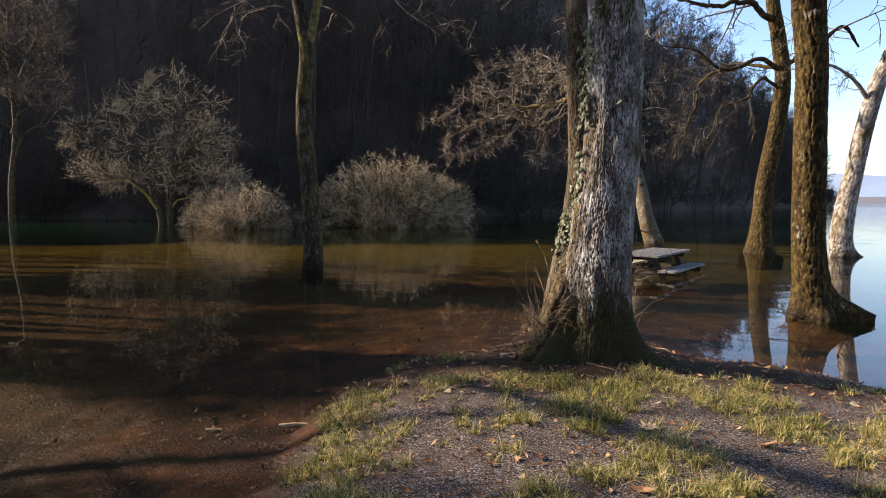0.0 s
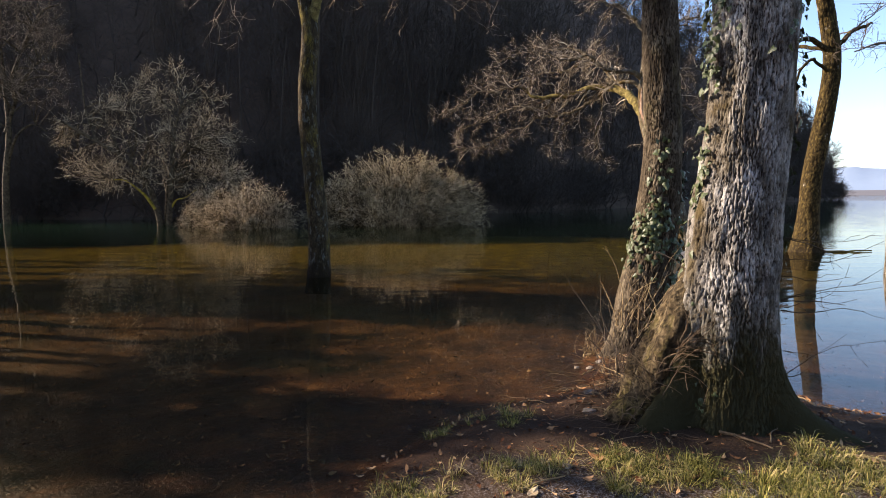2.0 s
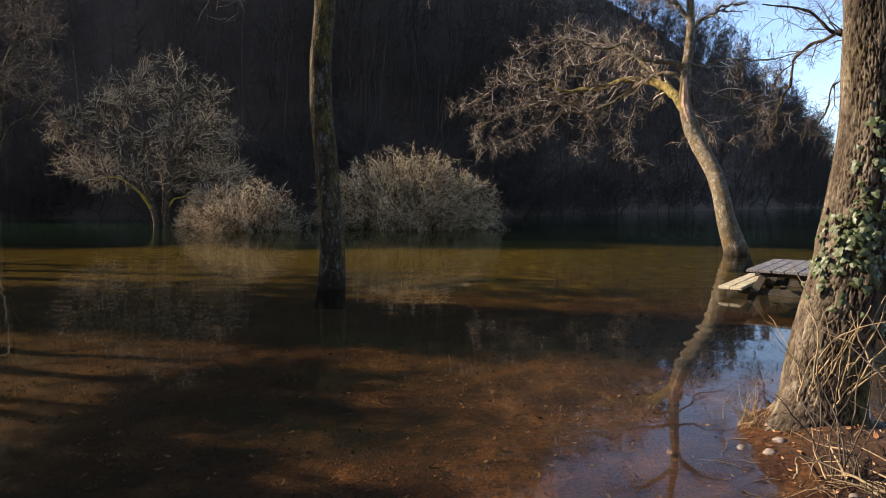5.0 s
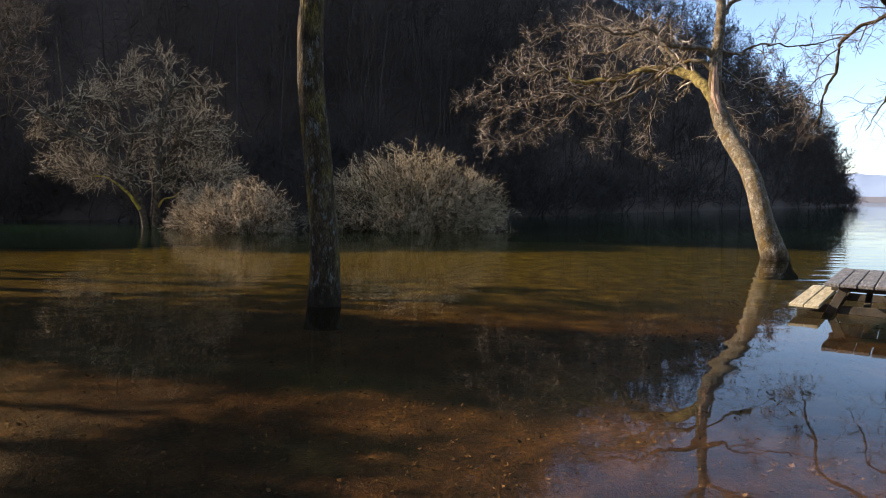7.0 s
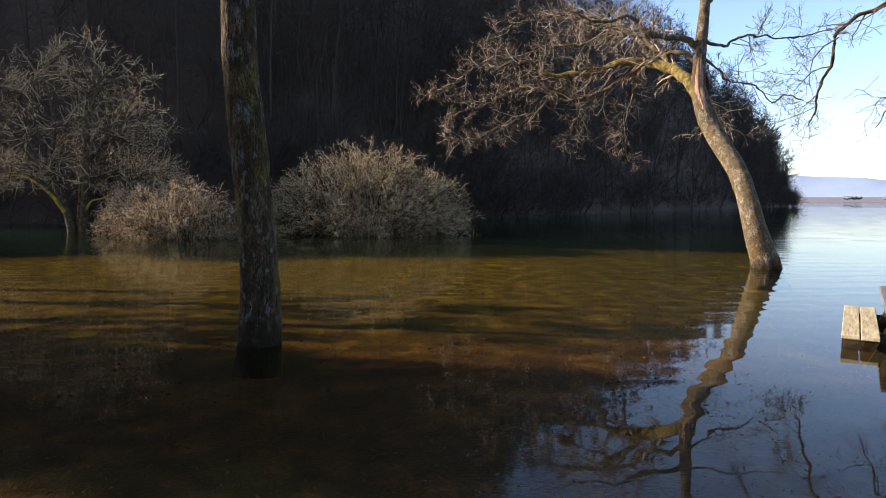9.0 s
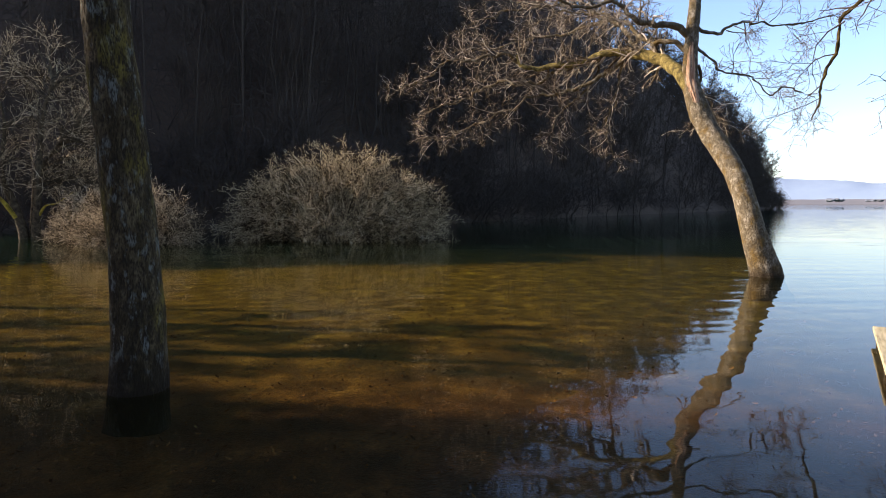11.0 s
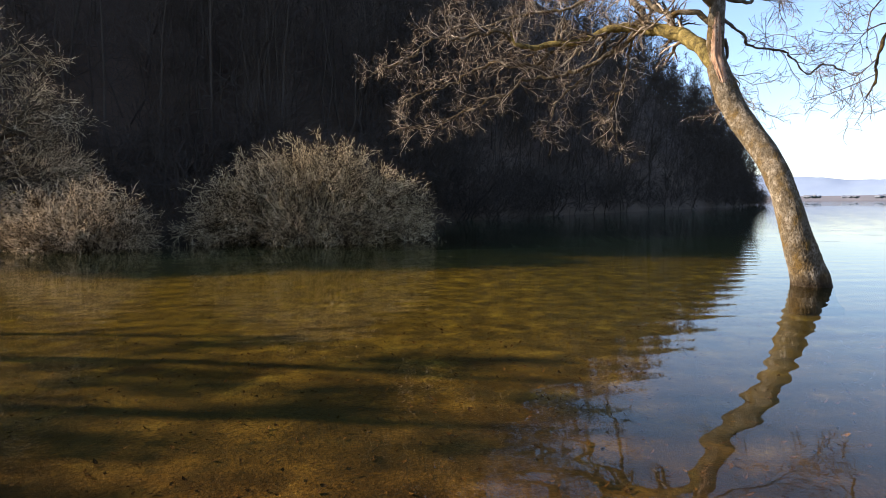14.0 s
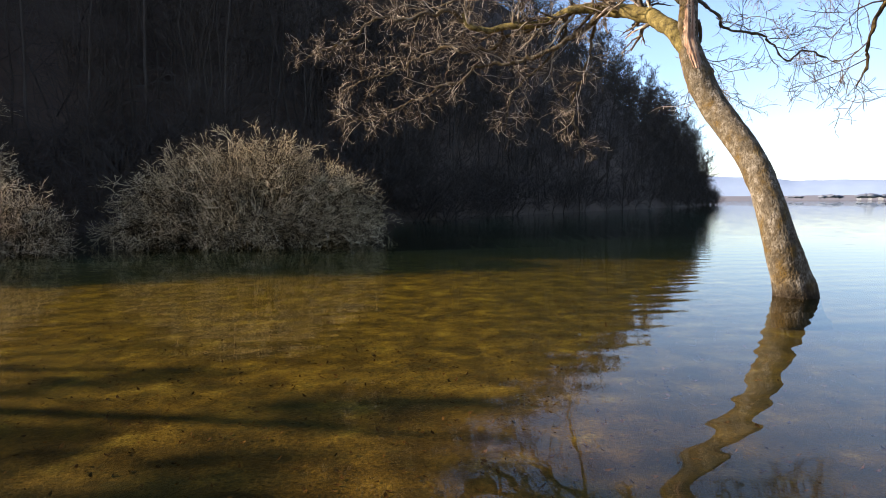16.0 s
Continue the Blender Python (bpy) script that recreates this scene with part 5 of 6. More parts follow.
def ivy(owner, path, spots, seed, size=0.045):
    """Leaves on a trunk. path: (z, x, y, radius) rows; spots: (z, degrees, spread z, spread degrees, count)."""
    rng = random.Random(seed)
    rows = np.array(path)
    base = owner.location
    for z0, deg, dz, dd, count in spots:
        for _ in range(count):
            z = z0 + rng.gauss(0, dz)
            a = radians(deg + rng.gauss(0, dd))
            cx, cy, r = (float(np.interp(z, rows[:, 0], rows[:, k])) for k in (1, 2, 3))
            out = Vector((math.cos(a), math.sin(a), 0))
            p = Vector((cx, cy, z)) + out * (r + 0.012 + 0.035 * rng.random())
            leaf = new("ivy_leaf", IVY_ME)
            leaf.parent = owner
            s = size * (0.55 + 0.8 * rng.random())
            nrm = (out + Vector((rng.gauss(0, 0.35), rng.gauss(0, 0.35), 0.25 + rng.gauss(0, 0.3)))).normalized()
            q = nrm.to_track_quat("Z", "Y").to_matrix().to_4x4()
            leaf.matrix_local = Matrix.Translation(p - base) @ q @ pose(0, 0, 0, 0, 0, rng.uniform(120, 240)) @ Matrix.Scale(s, 4)


IVY_ROWS = [(0.08, 1.36, 6.72, 0.222), (0.458, 1.393, 6.72, 0.205), (0.866, 1.475, 6.72, 0.195), (1.218, 1.522, 6.72, 0.178), (1.587, 1.548, 6.72, 0.162), (1.95, 1.553, 6.72, 0.150), (2.66, 1.52, 6.72, 0.142)]
ivy(ivy_tree, IVY_ROWS, [(1.08, 225, 0.12, 24, 60), (1.15, 262, 0.13, 20, 80), (1.30, 240, 0.16, 18, 44), (0.8, 335, 0.22, 10, 50), (1.62, 262, 0.14, 10, 24), (1.05, 320, 0.2, 20, 40), (1.5, 350, 0.14, 10, 22), (0.95, 190, 0.12, 15, 20)], 71, 0.038)
OAK_ROWS = [(0.1, 1.335, 4.82, 0.255), (0.45, 1.32, 4.8, 0.235), (0.92, 1.313, 4.8, 0.228), (1.6, 1.355, 4.8, 0.215), (2.08, 1.38, 4.8, 0.218), (2.6, 1.38, 4.8, 0.225)]
ivy(oak, OAK_ROWS, [(2.12, 194, 0.10, 8, 50), (1.62, 188, 0.12, 7, 40), (1.42, 186, 0.06, 6, 16), (2.45, 198, 0.14, 12, 60), (2.75, 205, 0.14, 16, 30), (1.0, 186, 0.16, 8, 30), (0.35, 205, 0.08, 18, 26), (2.35, 300, 0.14, 25, 24), (1.95, 350, 0.25, 10, 20), (1.2, 352, 0.25, 8, 16), (2.3, 10, 0.2, 12, 18)], 72, 0.030)


# ---- stems, vines and brambles ----
def cane_thing(name, label, category, base, canes, mat, seed, twig=0):
    """canes: (start offset, direction, length, radius, droop)."""
    rng = np.random.default_rng(seed)
    ob = empty(name, base, label, category)
    pieces = []
    for st, d, ln, r, droop in canes:
        k = 12
        p = np.array(st, float)
        d = np.array(d, float) / np.linalg.norm(d)
        pts = [p]
        for j in range(k - 1):
            d = d + rng.normal(size=3) * 0.13 + np.array([0, 0, -droop / k])
            d /= np.linalg.norm(d)
            pts.append(pts[-1] + d * ln / (k - 1))
        P = np.array(pts)[None]
        R = (r * np.linspace(1, 0.35, k))[None]
        V, F = tube_arrays(P, R, 5)
        part_mesh("cane", mesh_from("cane", V, F, mat), ob)
        if twig:
            pieces += twigs([(P, R)], [dict(each=twig, length=0.16, angle=50, wobble=0.3, k=3, floor=0.0012)], rng)
    if pieces:
        V, F = join_arrays(pieces)
        tagged(part_mesh("side_growth", mesh_from("side_growth", V, F, mat), ob), kind="stuff")
    return ob


rnd = random.Random(81)
cane_thing("bramble", "dark arching bramble canes between the trunks", "bramble", (1.72, 5.95, 0.08),
           [((rnd.gauss(0, 0.13), rnd.gauss(0, 0.10), -0.03), (rnd.gauss(0.0, 0.35), rnd.gauss(0, 0.3), 1), rnd.uniform(0.5, 1.05), rnd.uniform(0.005, 0.009), rnd.uniform(0.1, 0.9)) for _ in range(22)], DARK_TWIG, 82, 3)
cane_thing("bramble", "long dark bramble canes leaning by the ivy", "bramble", (1.04, 5.90, 0.12),
           [((rnd.gauss(0, 0.08), rnd.gauss(0, 0.08), -0.03), (-0.12 + rnd.gauss(0, 0.2), rnd.gauss(0, 0.3), 1), rnd.uniform(0.35, 0.95), rnd.uniform(0.003, 0.006), 0.2) for _ in range(13)]
           + [((0.25, 0.1, 0.9), (0.75, -0.2, -0.35), 0.75, 0.004, 0.15), ((0.2, 0.05, 0.05), (0.8, -0.1, 0.7), 1.0, 0.005, 0.9)], DARK_TWIG, 83, 2)
cane_thing("dry_stem_clump", "clump of dry upright stems beside the oak roots", "dead stems", (0.86, 5.22, 0.10),
           [((rnd.gauss(0, 0.07), rnd.gauss(0, 0.07), -0.03), (rnd.gauss(-0.15, 0.28), rnd.gauss(0, 0.2), 1), rnd.uniform(0.2, 0.45), rnd.uniform(0.002, 0.004), 0.1) for _ in range(26)], DARK_TWIG, 84, 4)
cane_thing("dry_stem_clump", "straw-coloured dry grass stems at the water's edge", "dead stems", (1.02, 6.78, 0.03),
           [((rnd.gauss(0, 0.07), rnd.gauss(0, 0.05), -0.02), (rnd.gauss(-0.3, 0.5), rnd.gauss(-0.2, 0.3), 1), rnd.uniform(0.12, 0.32), 0.0025, rnd.uniform(0.2, 1.2)) for _ in range(45)], STRAW, 85)
cane_thing("dry_stem_clump", "thin rootlets and stems on the root mound", "dead stems", (4.22, 7.42, 0.12),
           [((rnd.gauss(0, 0.07), rnd.gauss(0, 0.07), -0.06), (rnd.gauss(-0.5, 0.4), rnd.gauss(-0.2, 0.3), 0.8), rnd.uniform(0.12, 0.3), rnd.uniform(0.002, 0.004), 0.4) for _ in range(30)], DARK_TWIG, 89)
cane_thing("dead_vine", "thin leafless side shoots on the oak", "vine", (1.56, 4.78, 0.75),
           [((0.0, rnd.uniform(-0.06, 0.06), rnd.uniform(-0.3, 0.55)), (1, rnd.gauss(-0.1, 0.2), rnd.gauss(0.05, 0.35)), rnd.uniform(0.2, 0.55), rnd.uniform(0.002, 0.004), rnd.uniform(-0.3, 0.6)) for _ in range(12)], DARK_TWIG, 92, 3)
cane_thing("dead_vine", "tangle of dead ivy vines climbing the oak root", "vine", (0.86, 4.70, 0.42),
           [((s * 0.20 + rnd.gauss(0, 0.03), -0.02 - 0.06 * abs(s) + rnd.gauss(0, 0.02), s * 0.30), (0.5 + rnd.gauss(0, 0.5), rnd.gauss(-0.1, 0.15), 0.6 + rnd.gauss(0, 0.3)), rnd.uniform(0.10, 0.28), rnd.uniform(0.002, 0.004), rnd.uniform(0.3, 1.6)) for s in (rnd.uniform(-1, 1) for _ in range(40))], DEAD_ROOT, 86, 3)
cane_thing("dead_vine", "pale dead ivy vines clinging to the trunk", "vine", (1.30, 6.50, 0.30),
           [((rnd.gauss(0, 0.10), rnd.gauss(0, 0.03), rnd.uniform(-0.1, 0.2)), (rnd.gauss(0.1, 0.35), 0.02, 0.9), rnd.uniform(0.3, 0.7), rnd.uniform(0.003, 0.006), rnd.uniform(-0.1, 0.3)) for _ in range(22)], STRAW, 87, 2)
cane_thing("dead_vine", "loose dry vines and roots over the bank", "vine", (1.25, 5.60, 0.14),
           [((rnd.gauss(0, 0.3), rnd.gauss(0, 0.2), 0.0), (rnd.gauss(0, 1), rnd.gauss(0, 1), 0.25), rnd.uniform(0.2, 0.55), rnd.uniform(0.003, 0.008), rnd.uniform(0.3, 0.8)) for _ in range(40)], STRAW, 88)


# ---- grass, leaves, stones ----
def ground_z(x, y):
    return float(ground_height(np.array([x]), np.array([y]))[0])


def grass():
    rng = np.random.default_rng(91)
    n = 17000
    x, y = rng.uniform(-1.3, 5.0, n), rng.uniform(0.4, 6.0, n)
    d = signed(x, y, BANK)
    patch = 0.45 * fractal(np.stack([x * 2.6, y * 2.6, 0 * x], -1), 3, 77) + 0.55 * fractal(np.stack([x * 7.5, y * 7.5, 0 * x], -1), 2, 78)
    gritty = np.exp(-((x - 2.7) ** 2 / 0.3 + (y - 3.9) ** 2 / 0.10)) + np.exp(-((x - 0.1) ** 2 / 0.10 + (y - 3.1) ** 2 / 0.10)) + np.exp(-((x - 0.65) ** 2 / 0.05 + (y - 3.2) ** 2 / 0.05))
    under = np.exp(-((x - 1.4) ** 2 / 0.5 + (y - 4.95) ** 2 / 0.12))
    keep = (d > 0.02 + 0.20 * (y < 4.4)) & (patch - 0.25 * gritty - 0.5 * under + 0.10 * rng.random(n) > 0.522) & ((y + 0.18 * np.abs(x - 1.2) < 4.30 + 0.25 * rng.random(n)) | (np.hypot((x + 0.02) * 0.6, y - 4.92) < 0.20))
    x, y = x[keep], y[keep]
    z = ground_height(x, y)
    each = 34
    N = len(x) * each
    cx, cy, cz = (np.repeat(v, each) for v in (x, y, z))
    size = np.repeat(0.6 + 0.8 * rng.random(len(x)), each)
    a = rng.random(N) * 2 * np.pi
    rr = 0.024 * np.sqrt(rng.random(N)) * size
    bx, by = cx + rr * np.cos(a), cy + rr * np.sin(a)
    h = (0.014 + 0.066 * rng.random(N) ** 1.4) * size
    tilt = np.stack([np.cos(a), np.sin(a)], -1) * (0.3 + 1.2 * rng.random(N))[:, None] + rng.normal(size=(N, 2)) * 0.4
    w = 0.0009 + 0.0011 * rng.random(N)
    side = np.stack([-np.sin(a), np.cos(a), 0 * a], -1) * w[:, None]
    b = np.stack([bx, by, cz - 0.004], -1)
    mid = b + np.stack([tilt[:, 0] * h * 0.35, tilt[:, 1] * h * 0.35, h * 0.65], -1)
    tip = b + np.stack([tilt[:, 0] * h * 0.95, tilt[:, 1] * h * 0.95, h * (1.0 - 0.35 * np.minimum(np.linalg.norm(tilt, axis=1), 1.3))], -1)
    V = np.stack([b - side, b + side, mid + side * 0.7, mid - side * 0.7, tip + side * 0.12, tip - side * 0.12], 1)
    i = np.arange(N)[:, None] * 6
    F = np.concatenate([i + np.array([[0, 1, 2, 3]]), i + np.array([[3, 2, 4, 5]])], 0)
    tagged(new("grass", mesh_from("grass", V.reshape(-1, 3), F, GRASS, False)), "short yellow-green winter grass in tufts on mud", "grass", kind="stuff")


grass()


def leaf_outline(kind):
    if kind == "maple":
        return [(0, -0.5), (0.15, -0.25), (0.55, -0.35), (0.42, -0.05), (0.85, 0.12), (0.45, 0.22), (0.5, 0.55), (0.2, 0.42), (0, 0.95), (-0.2, 0.42), (-0.5, 0.55), (-0.45, 0.22), (-0.85, 0.12), (-0.42, -0.05), (-0.55, -0.35), (-0.15, -0.25)]
    return [(0, -1.0), (0.12, -0.7), (0.32, -0.45), (0.40, -0.1), (0.34, 0.3), (0.18, 0.7), (0, 1.0), (-0.18, 0.7), (-0.34, 0.3), (-0.40, -0.1), (-0.32, -0.45), (-0.12, -0.7)]


def leaf_arrays(kind, curl, rng):
    ring = np.array(leaf_outline(kind))
    r2 = (ring ** 2).sum(1)
    z = curl * r2 * (0.6 + 0.8 * rng.random(len(ring)))
    V = np.vstack([[0, 0, 0], np.column_stack([ring, z])])
    n = len(ring)
    F = np.array([[0, 1 + i, 1 + (i + 1) % n] for i in range(n)])
    return V, F


def fallen_leaf(x, y, size, turn, kind, mat, label, seed):
    rng = np.random.default_rng(seed)
    V, F = leaf_arrays(kind, 0.28, rng)
    ob = new("fallen_leaf", mesh_from("fallen_leaf", V * size, F, mat, False))
    ob.location = (x, y, max(ground_z(x, y), -0.4) + 0.014)
    ob.rotation_euler = (0.15 * rng.normal(), 0.15 * rng.normal(), turn)
    mod = ob.modifiers.new("thickness", "SOLIDIFY")
    mod.thickness = 0.0012
    return tagged(ob, label, "leaf", "fallen leaves")


fallen_leaf(1.245, 3.33, 0.075, 0.4, "maple", PALE_LEAF, "large pale dry maple leaf on the grass", 1)
fallen_leaf(1.0, 2.63, 0.055, 1.3, "oval", DEAD_LEAF, "curled red-brown dry leaf on mud", 2)
fallen_leaf(0.50, 4.30, 0.060, 0.7, "oval", DEAD_LEAF, "rusty brown oak leaf on bare soil", 3)
fallen_leaf(0.62, 4.36, 0.045, 2.1, "oval", DEAD_LEAF, "rusty brown oak leaf on bare soil", 4)
fallen_leaf(1.75, 3.10, 0.060, 1.5, "oval", DEAD_LEAF, "curled red-brown dry leaf on mud", 5)
fallen_leaf(-0.30, 3.55, 0.050, 0.2, "oval", DEAD_LEAF, "wet red-brown leaf at the water's edge", 6)
fallen_leaf(0.15, 3.95, 0.050, 2.6, "oval", PALE_LEAF, "pale dry leaf among the grass", 7)
fallen_leaf(2.3, 2.8, 0.055, 2.2, "oval", DEAD_LEAF, "curled red-brown dry leaf on mud", 8)


def litter(name, label, count, area, size, mats, seed, floor, lift, shape):
    """Loose leaves and scraps strewn over a rectangle, joined."""
    rng = np.random.default_rng(seed)
    x, y = rng.uniform(area[0], area[1], count), rng.uniform(area[2], area[3], count)
    d = signed(x, y, BANK)
    keep = (d > floor[0]) & (d < floor[1])
    x, y = x[keep], y[keep]
    z = ground_height(x, y) + lift
    pieces = []
    for i in range(len(x)):
        V, F = leaf_arrays("oval" if rng.random() < 0.85 else "maple", 0.35, rng)
        s = size * (0.4 + 0.9 * rng.random())
        V = V * np.array([s * (0.6 + 0.6 * rng.random()), s, s])
        m = np.array((pose(x[i], y[i], z[i], 18 * rng.normal(), 18 * rng.normal(), 360 * rng.random())))
        pieces.append((V @ m[:3, :3].T + m[:3, 3], F))
    V, F = join_arrays(pieces)
    tagged(new(name, mesh_from(name, V, F, mats, False)), label, "leaf litter", kind="stuff")


litter("leaf_litter", "small brown dead leaves scattered on the bank", 3800, (-1.0, 4.2, 2.2, 7.2), 0.023, DEAD_LEAF, 101, (0.0, 9), 0.010, 0)
litter("leaf_crumbs", "dark crumbled leaves thick on the muddy bank", 10000, (-1.0, 4.0, 2.0, 7.1), 0.010, SODDEN_LEAF, 104, (-0.05, 9), 0.006, 0)


def root_tangle():
    """Thin roots, dead vines and twigs that lie over one another on the bank."""
    rng = np.random.default_rng(106)
    n, k = 300, 8
    x, y = rng.normal(1.0, 0.42, n), rng.normal(5.6, 0.65, n)
    keep = (signed(x, y, BANK) > -0.05) & (np.hypot(x - 1.33, y - 4.8) > 0.28)
    x, y = x[keep], y[keep]
    n = len(x)
    a = rng.random(n) * 2 * np.pi
    step = (0.10 + 0.35 * rng.random(n)) / k
    pts = []
    for j in range(k):
        pts.append(np.stack([x, y], -1))
        a = a + rng.normal(size=n) * 0.42
        x, y = x + np.cos(a) * step, y + np.sin(a) * step
    Q = np.stack(pts, 1)
    z = ground_height(Q[..., 0], Q[..., 1]) + 0.006 + 0.03 * rng.random(n)[:, None] * np.sin(np.linspace(0, np.pi, k))[None]
    P = np.concatenate([Q, z[..., None]], -1)
    R = (0.0012 + 0.0035 * rng.random(n) ** 3)[:, None] * np.linspace(1, 0.5, k)[None]
    V, F = tube_arrays(P, R, 4)
    tagged(new("root_tangle", mesh_from("root_tangle", V, F, DEAD_ROOT)), "tangle of thin roots and dead vines on the bank", "roots", kind="stuff")


root_tangle()
litter("sunken_litter", "sodden brown leaves lying on the lake bed", 2200, (-7.5, 5.0, 3.0, 16.0), 0.026, SODDEN_LEAF, 102, (-14, -0.05), 0.012, 0)
litter("silt_scraps", "olive leaf scraps on the sunlit silt", 4000, (-4.5, 7.0, 11.5, 22.0), 0.026, SODDEN_LEAF, 105, (-20, -0.3), 0.012, 0)
litter("bed_scraps", "rust-brown leaf scraps thick on the shallow bed", 9000, (-4.6, 3.6, 3.4, 12.0), 0.018, SODDEN_LEAF, 103, (-9, -0.02), 0.010, 0)


def stone(x, y, r, seed, label="rounded pale grey stone on the bank", sink=0.3):
    bm = bmesh.new()
    bmesh.ops.create_icosphere(bm, subdivisions=2, radius=r)
    rng = random.Random(seed)
    ax = (rng.uniform(0.8, 1.35), rng.uniform(0.7, 1.1), rng.uniform(0.4, 0.6))
    for v in bm.verts:
        k = 1 + 0.35 * (noise.noise(v.co * (1.3 / r) + Vector((seed, 0, 0))))
        v.co = Vector((v.co.x * ax[0], v.co.y * ax[1], v.co.z * ax[2])) * k
    for f in bm.faces:
        f.smooth = True
    me = bpy.data.meshes.new("stone")
    bm.to_mesh(me)
    bm.free()
    me.materials.append(STONE)
    ob = new("stone", me)
    ob.location = (x, y, ground_z(x, y) + r * ax[2] * (1 - sink) * 0.45)
    ob.rotation_euler = (0, 0, rng.uniform(0, 6))
    return tagged(ob, label, "stone", "stones on the bank")


for i, (x, y, r) in enumerate(((0.344, 4.225, 0.030), (0.554, 3.823, 0.022), (0.603, 5.0, 0.045), (0.90, 6.35, 0.05), (0.82, 6.5, 0.045), (1.0, 6.45, 0.04), (0.70, 5.45, 0.05), (1.45, 3.75, 0.025), (1.05, 5.4, 0.05), (1.3, 5.35, 0.04), (2.7, 3.9, 0.04), (1.1, 4.15, 0.02), (0.95, 5.75, 0.03), (2.1, 4.35, 0.03))):
    stone(x, y, r * 0.75, i)


def gravel():
    rng = np.random.default_rng(111)
    n = 800
    x, y = rng.uniform(-1.6, 4.5, n), rng.uniform(2.0, 6.8, n)
    d = signed(x, y, BANK)
    k = (d > -0.35) & (fractal(np.stack([x * 1.2, y * 1.2, 0 * x], -1), 2, 5) > 0.42)
    x, y = x[k], y[k]
    z = ground_height(x, y)
    base = np.array([(1, 0, 0), (0, 1, 0), (-1, 0, 0), (0, -1, 0), (0, 0, 1), (0, 0, -1)], float)
    tri = np.array([(0, 1, 4), (1, 2, 4), (2, 3, 4), (3, 0, 4), (1, 0, 5), (2, 1, 5), (3, 2, 5), (0, 3, 5)])
    N = len(x)
    s = 0.003 + 0.009 * rng.random(N) ** 3
    V = base[None] * (s[:, None] * (0.6 + 0.6 * rng.random((N, 6))))[..., None] * np.array([1.1, 1, 0.7])
    t = rng.random(N) * 6.28
    c, sn = np.cos(t)[:, None], np.sin(t)[:, None]
    V = np.stack([V[..., 0] * c - V[..., 1] * sn, V[..., 0] * sn + V[..., 1] * c, V[..., 2]], -1) + np.stack([x, y, z + 0.002], -1)[:, None]
    F = (np.arange(N)[:, None, None] * 6 + tri[None]).reshape(-1, 3)
    tagged(new("gravel", mesh_from("gravel", V.reshape(-1, 3), F, STONE, True)), "fine pale gravel strewn over the mud", "gravel", kind="stuff")


gravel()


def stick(x, y, length, r, turn, label, z=None, mat=STRAW, seed=0):
    rng = np.random.default_rng(seed)
    k = 7
    t = np.linspace(-0.5, 0.5, k)
    P = np.stack([t * length, 0.03 * length * rng.normal(size=k), 0.02 * length * rng.random(k)], -1)[None]
    V, F = tube_arrays(P, (r * (1 - 0.5 * (t + 0.5)))[None], 6)
    ob = new("stick", mesh_from("stick", V, F, mat))
    ob.location = (x, y, (ground_z(x, y) if z is None else z) + r)
    ob.rotation_euler = (0, 0, turn)
    return tagged(ob, label, "stick", "sticks on the shore")


stick(-0.62, 3.82, 0.55, 0.018, 0.25, "sodden grey branch at the water's edge", 0.0, STRAW, 1)
stick(-1.28, 3.72, 0.10, 0.012, 0.1, "pale scrap of wood afloat in the shallows", 0.0, STRAW, 2)
stick(1.25, 4.46, 0.30, 0.009, -0.9, "flat grey strip of wood on the soil", None, DEAD_ROOT, 3)
stick(1.75, 4.28, 0.30, 0.008, -0.3, "thin dry twig lying on the bank", None, STRAW, 4)
stick(9.5, 16.8, 1.3, 0.035, 0.1, "dark mossy branch floating beside the trunk", -0.03, LIMB_MOSS, 6)
stick(4.15, 6.9, 0.5, 0.005, 0.9, "thin dark twig in the shallow water", 0.0, DARK_TWIG, 7)
stick(3.6, 6.3, 0.35, 0.004, -0.6, "thin dark twig in the shallow water", 0.0, DARK_TWIG, 8)
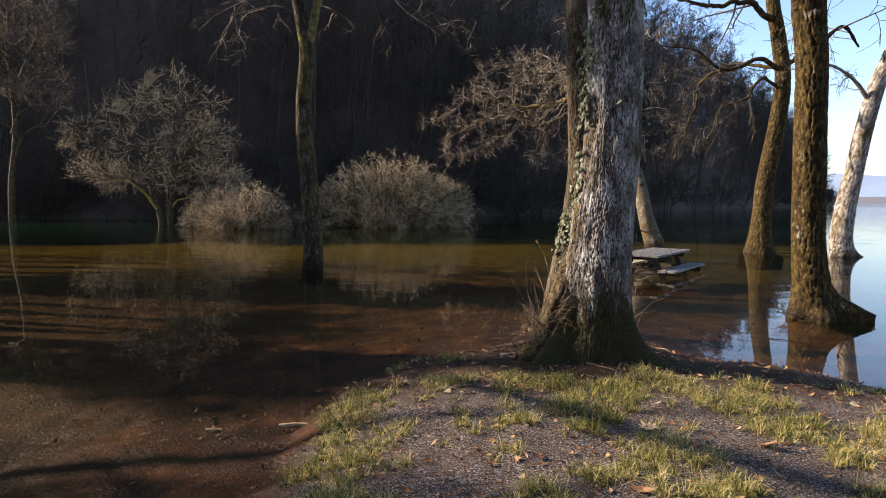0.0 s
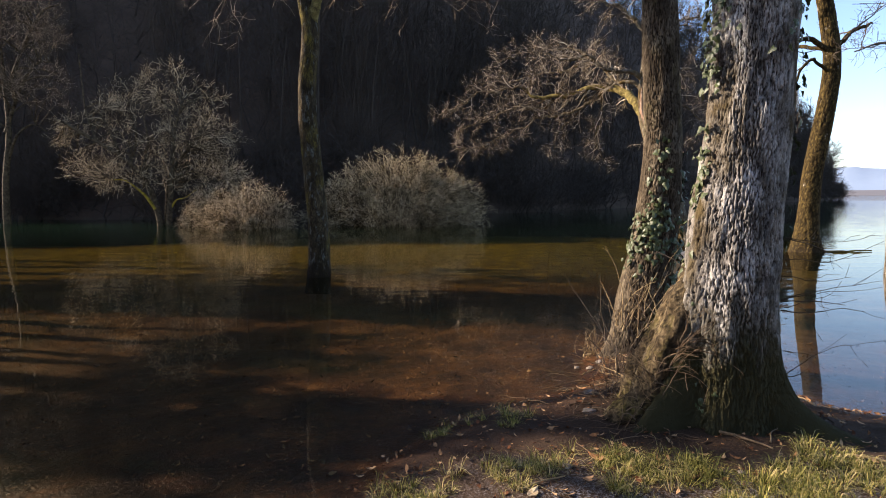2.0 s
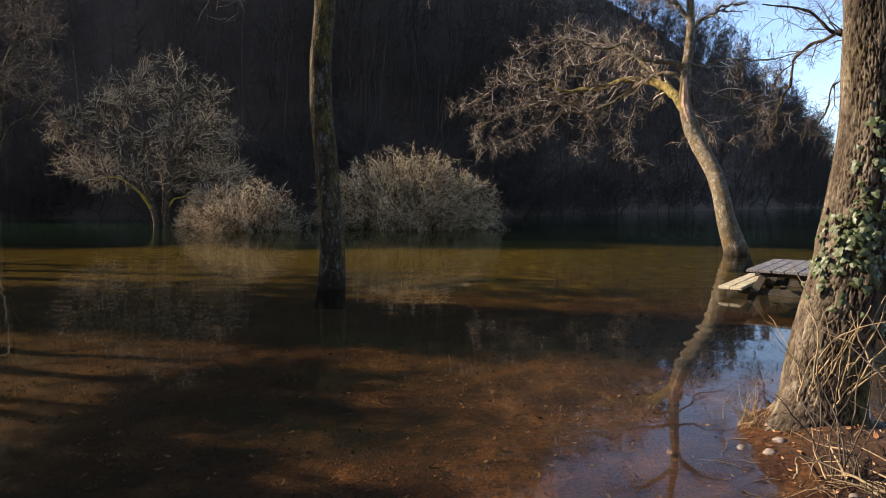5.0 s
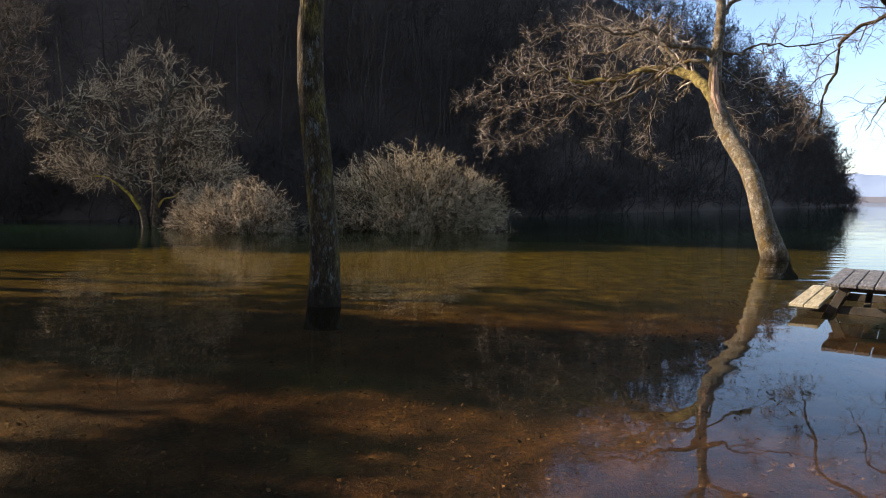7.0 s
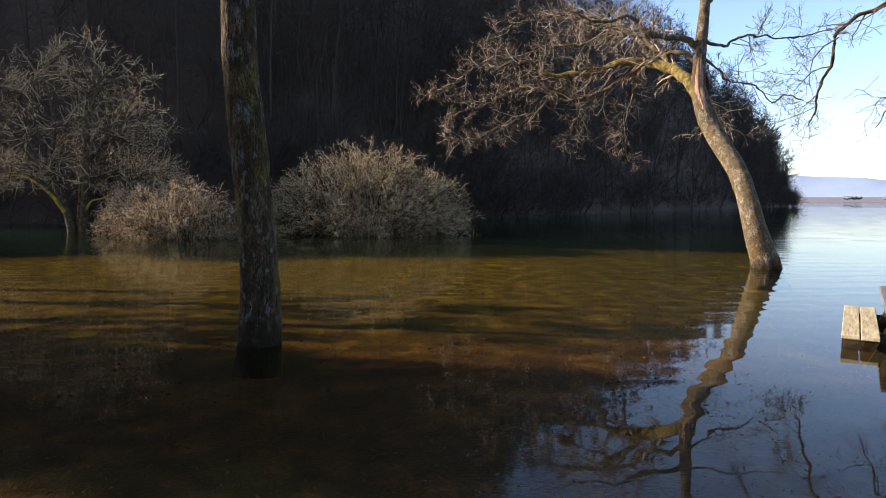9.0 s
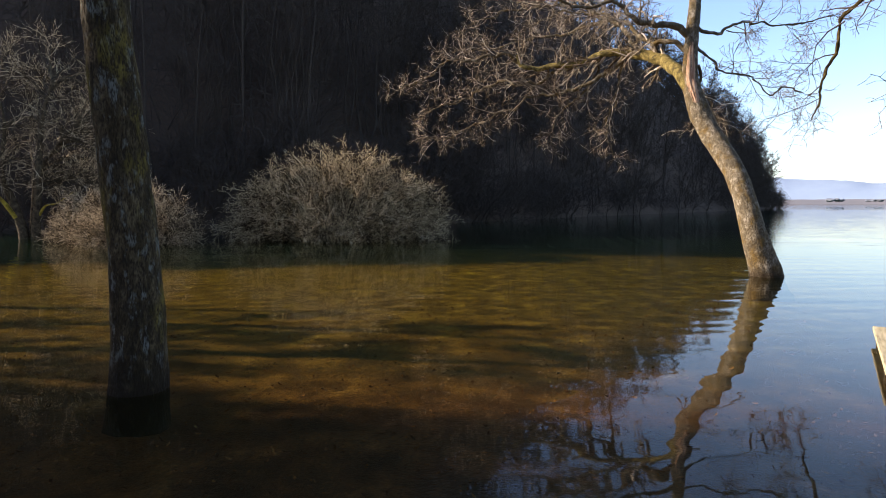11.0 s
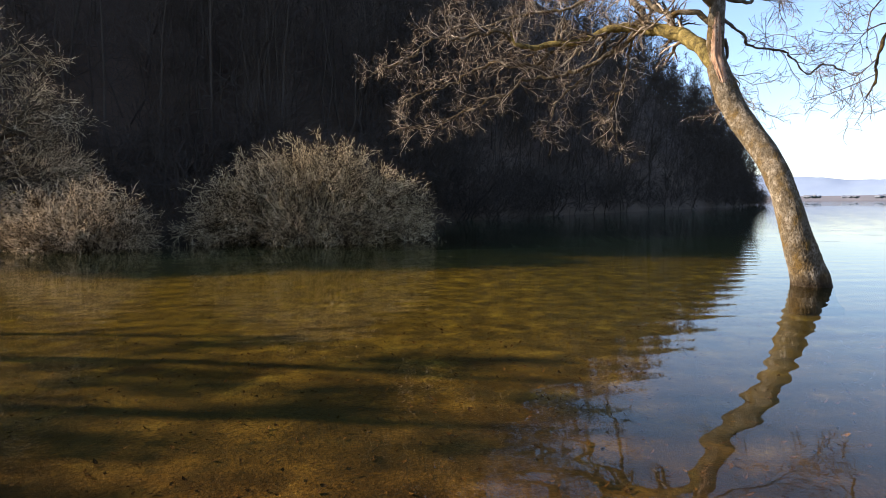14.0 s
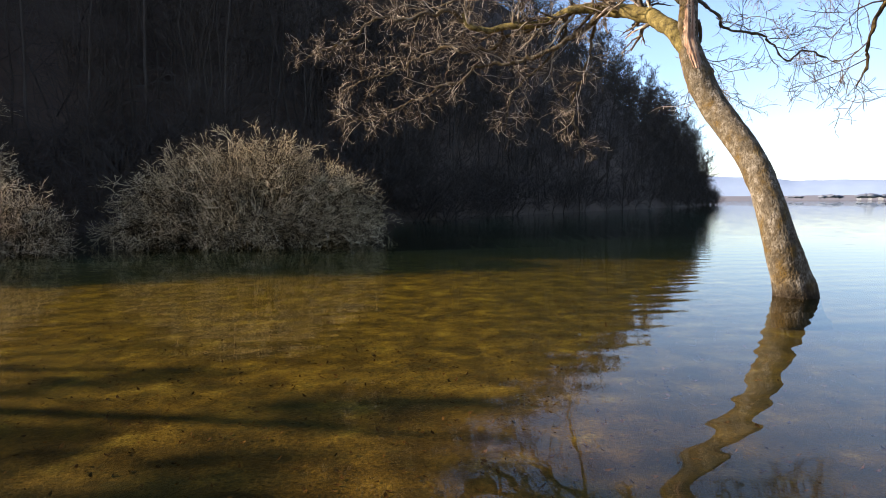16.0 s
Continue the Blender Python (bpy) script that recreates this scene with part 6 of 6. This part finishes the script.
stick(0.2, 4.05, 0.25, 0.006, 0.5, "thin dry twig lying on the bank", None, STRAW, 5)


# ---- far things across the lake ----
def far_at(az, dist):
    return math.sin(radians(az)) * dist, math.cos(radians(az)) * dist


def far_tree(az, dist, w, h, seed):
    x, y = far_at(az, dist)
    rng = random.Random(seed)
    ob = empty("far_tree_clump", (x, y, 6.0), "far shore trees with haze in their colour", "trees", "trees on the far shore")
    bm = bmesh.new()
    for k in range(9):
        u = rng.uniform(-1, 1)
        bmesh.ops.create_icosphere(bm, subdivisions=2, radius=1.0, matrix=Matrix.Translation((u * w, rng.uniform(-6, 6), h * 0.5 * (1 - 0.5 * u * u))) @ Matrix.Diagonal((w * 0.36, 8, h * rng.uniform(0.35, 0.6), 1)))
    for v in bm.verts:
        v.co += Vector((noise.noise(v.co * 0.13), 0, noise.noise(v.co * 0.17 + Vector((9, 0, 0))))) * 3
    part("crown", bm, HAZE_GREY, ob, "", True)


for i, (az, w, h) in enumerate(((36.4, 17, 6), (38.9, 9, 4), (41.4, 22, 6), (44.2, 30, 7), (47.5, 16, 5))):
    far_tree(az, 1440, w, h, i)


def far_house(az, dist, w):
    x, y = far_at(az, dist)
    ob = empty("far_house", (x, y, 0.5), "tiny white house on the far shore", "house", "houses on the far shore")
    ob.rotation_euler = (0, 0, -radians(az))
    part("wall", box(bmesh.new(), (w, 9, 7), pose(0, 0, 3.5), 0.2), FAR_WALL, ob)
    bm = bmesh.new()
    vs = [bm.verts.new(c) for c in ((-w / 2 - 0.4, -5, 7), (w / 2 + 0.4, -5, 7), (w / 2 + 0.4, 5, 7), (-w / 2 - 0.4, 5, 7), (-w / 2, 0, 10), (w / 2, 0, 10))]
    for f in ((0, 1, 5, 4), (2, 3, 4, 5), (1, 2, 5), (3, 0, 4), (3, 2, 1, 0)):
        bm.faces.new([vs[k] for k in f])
    part("roof", bm, HAZE_GREY, ob)


for az, w in ((43.2, 8), (43.9, 7), (44.6, 9), (45.1, 7)):
    far_house(az, 1470, w)
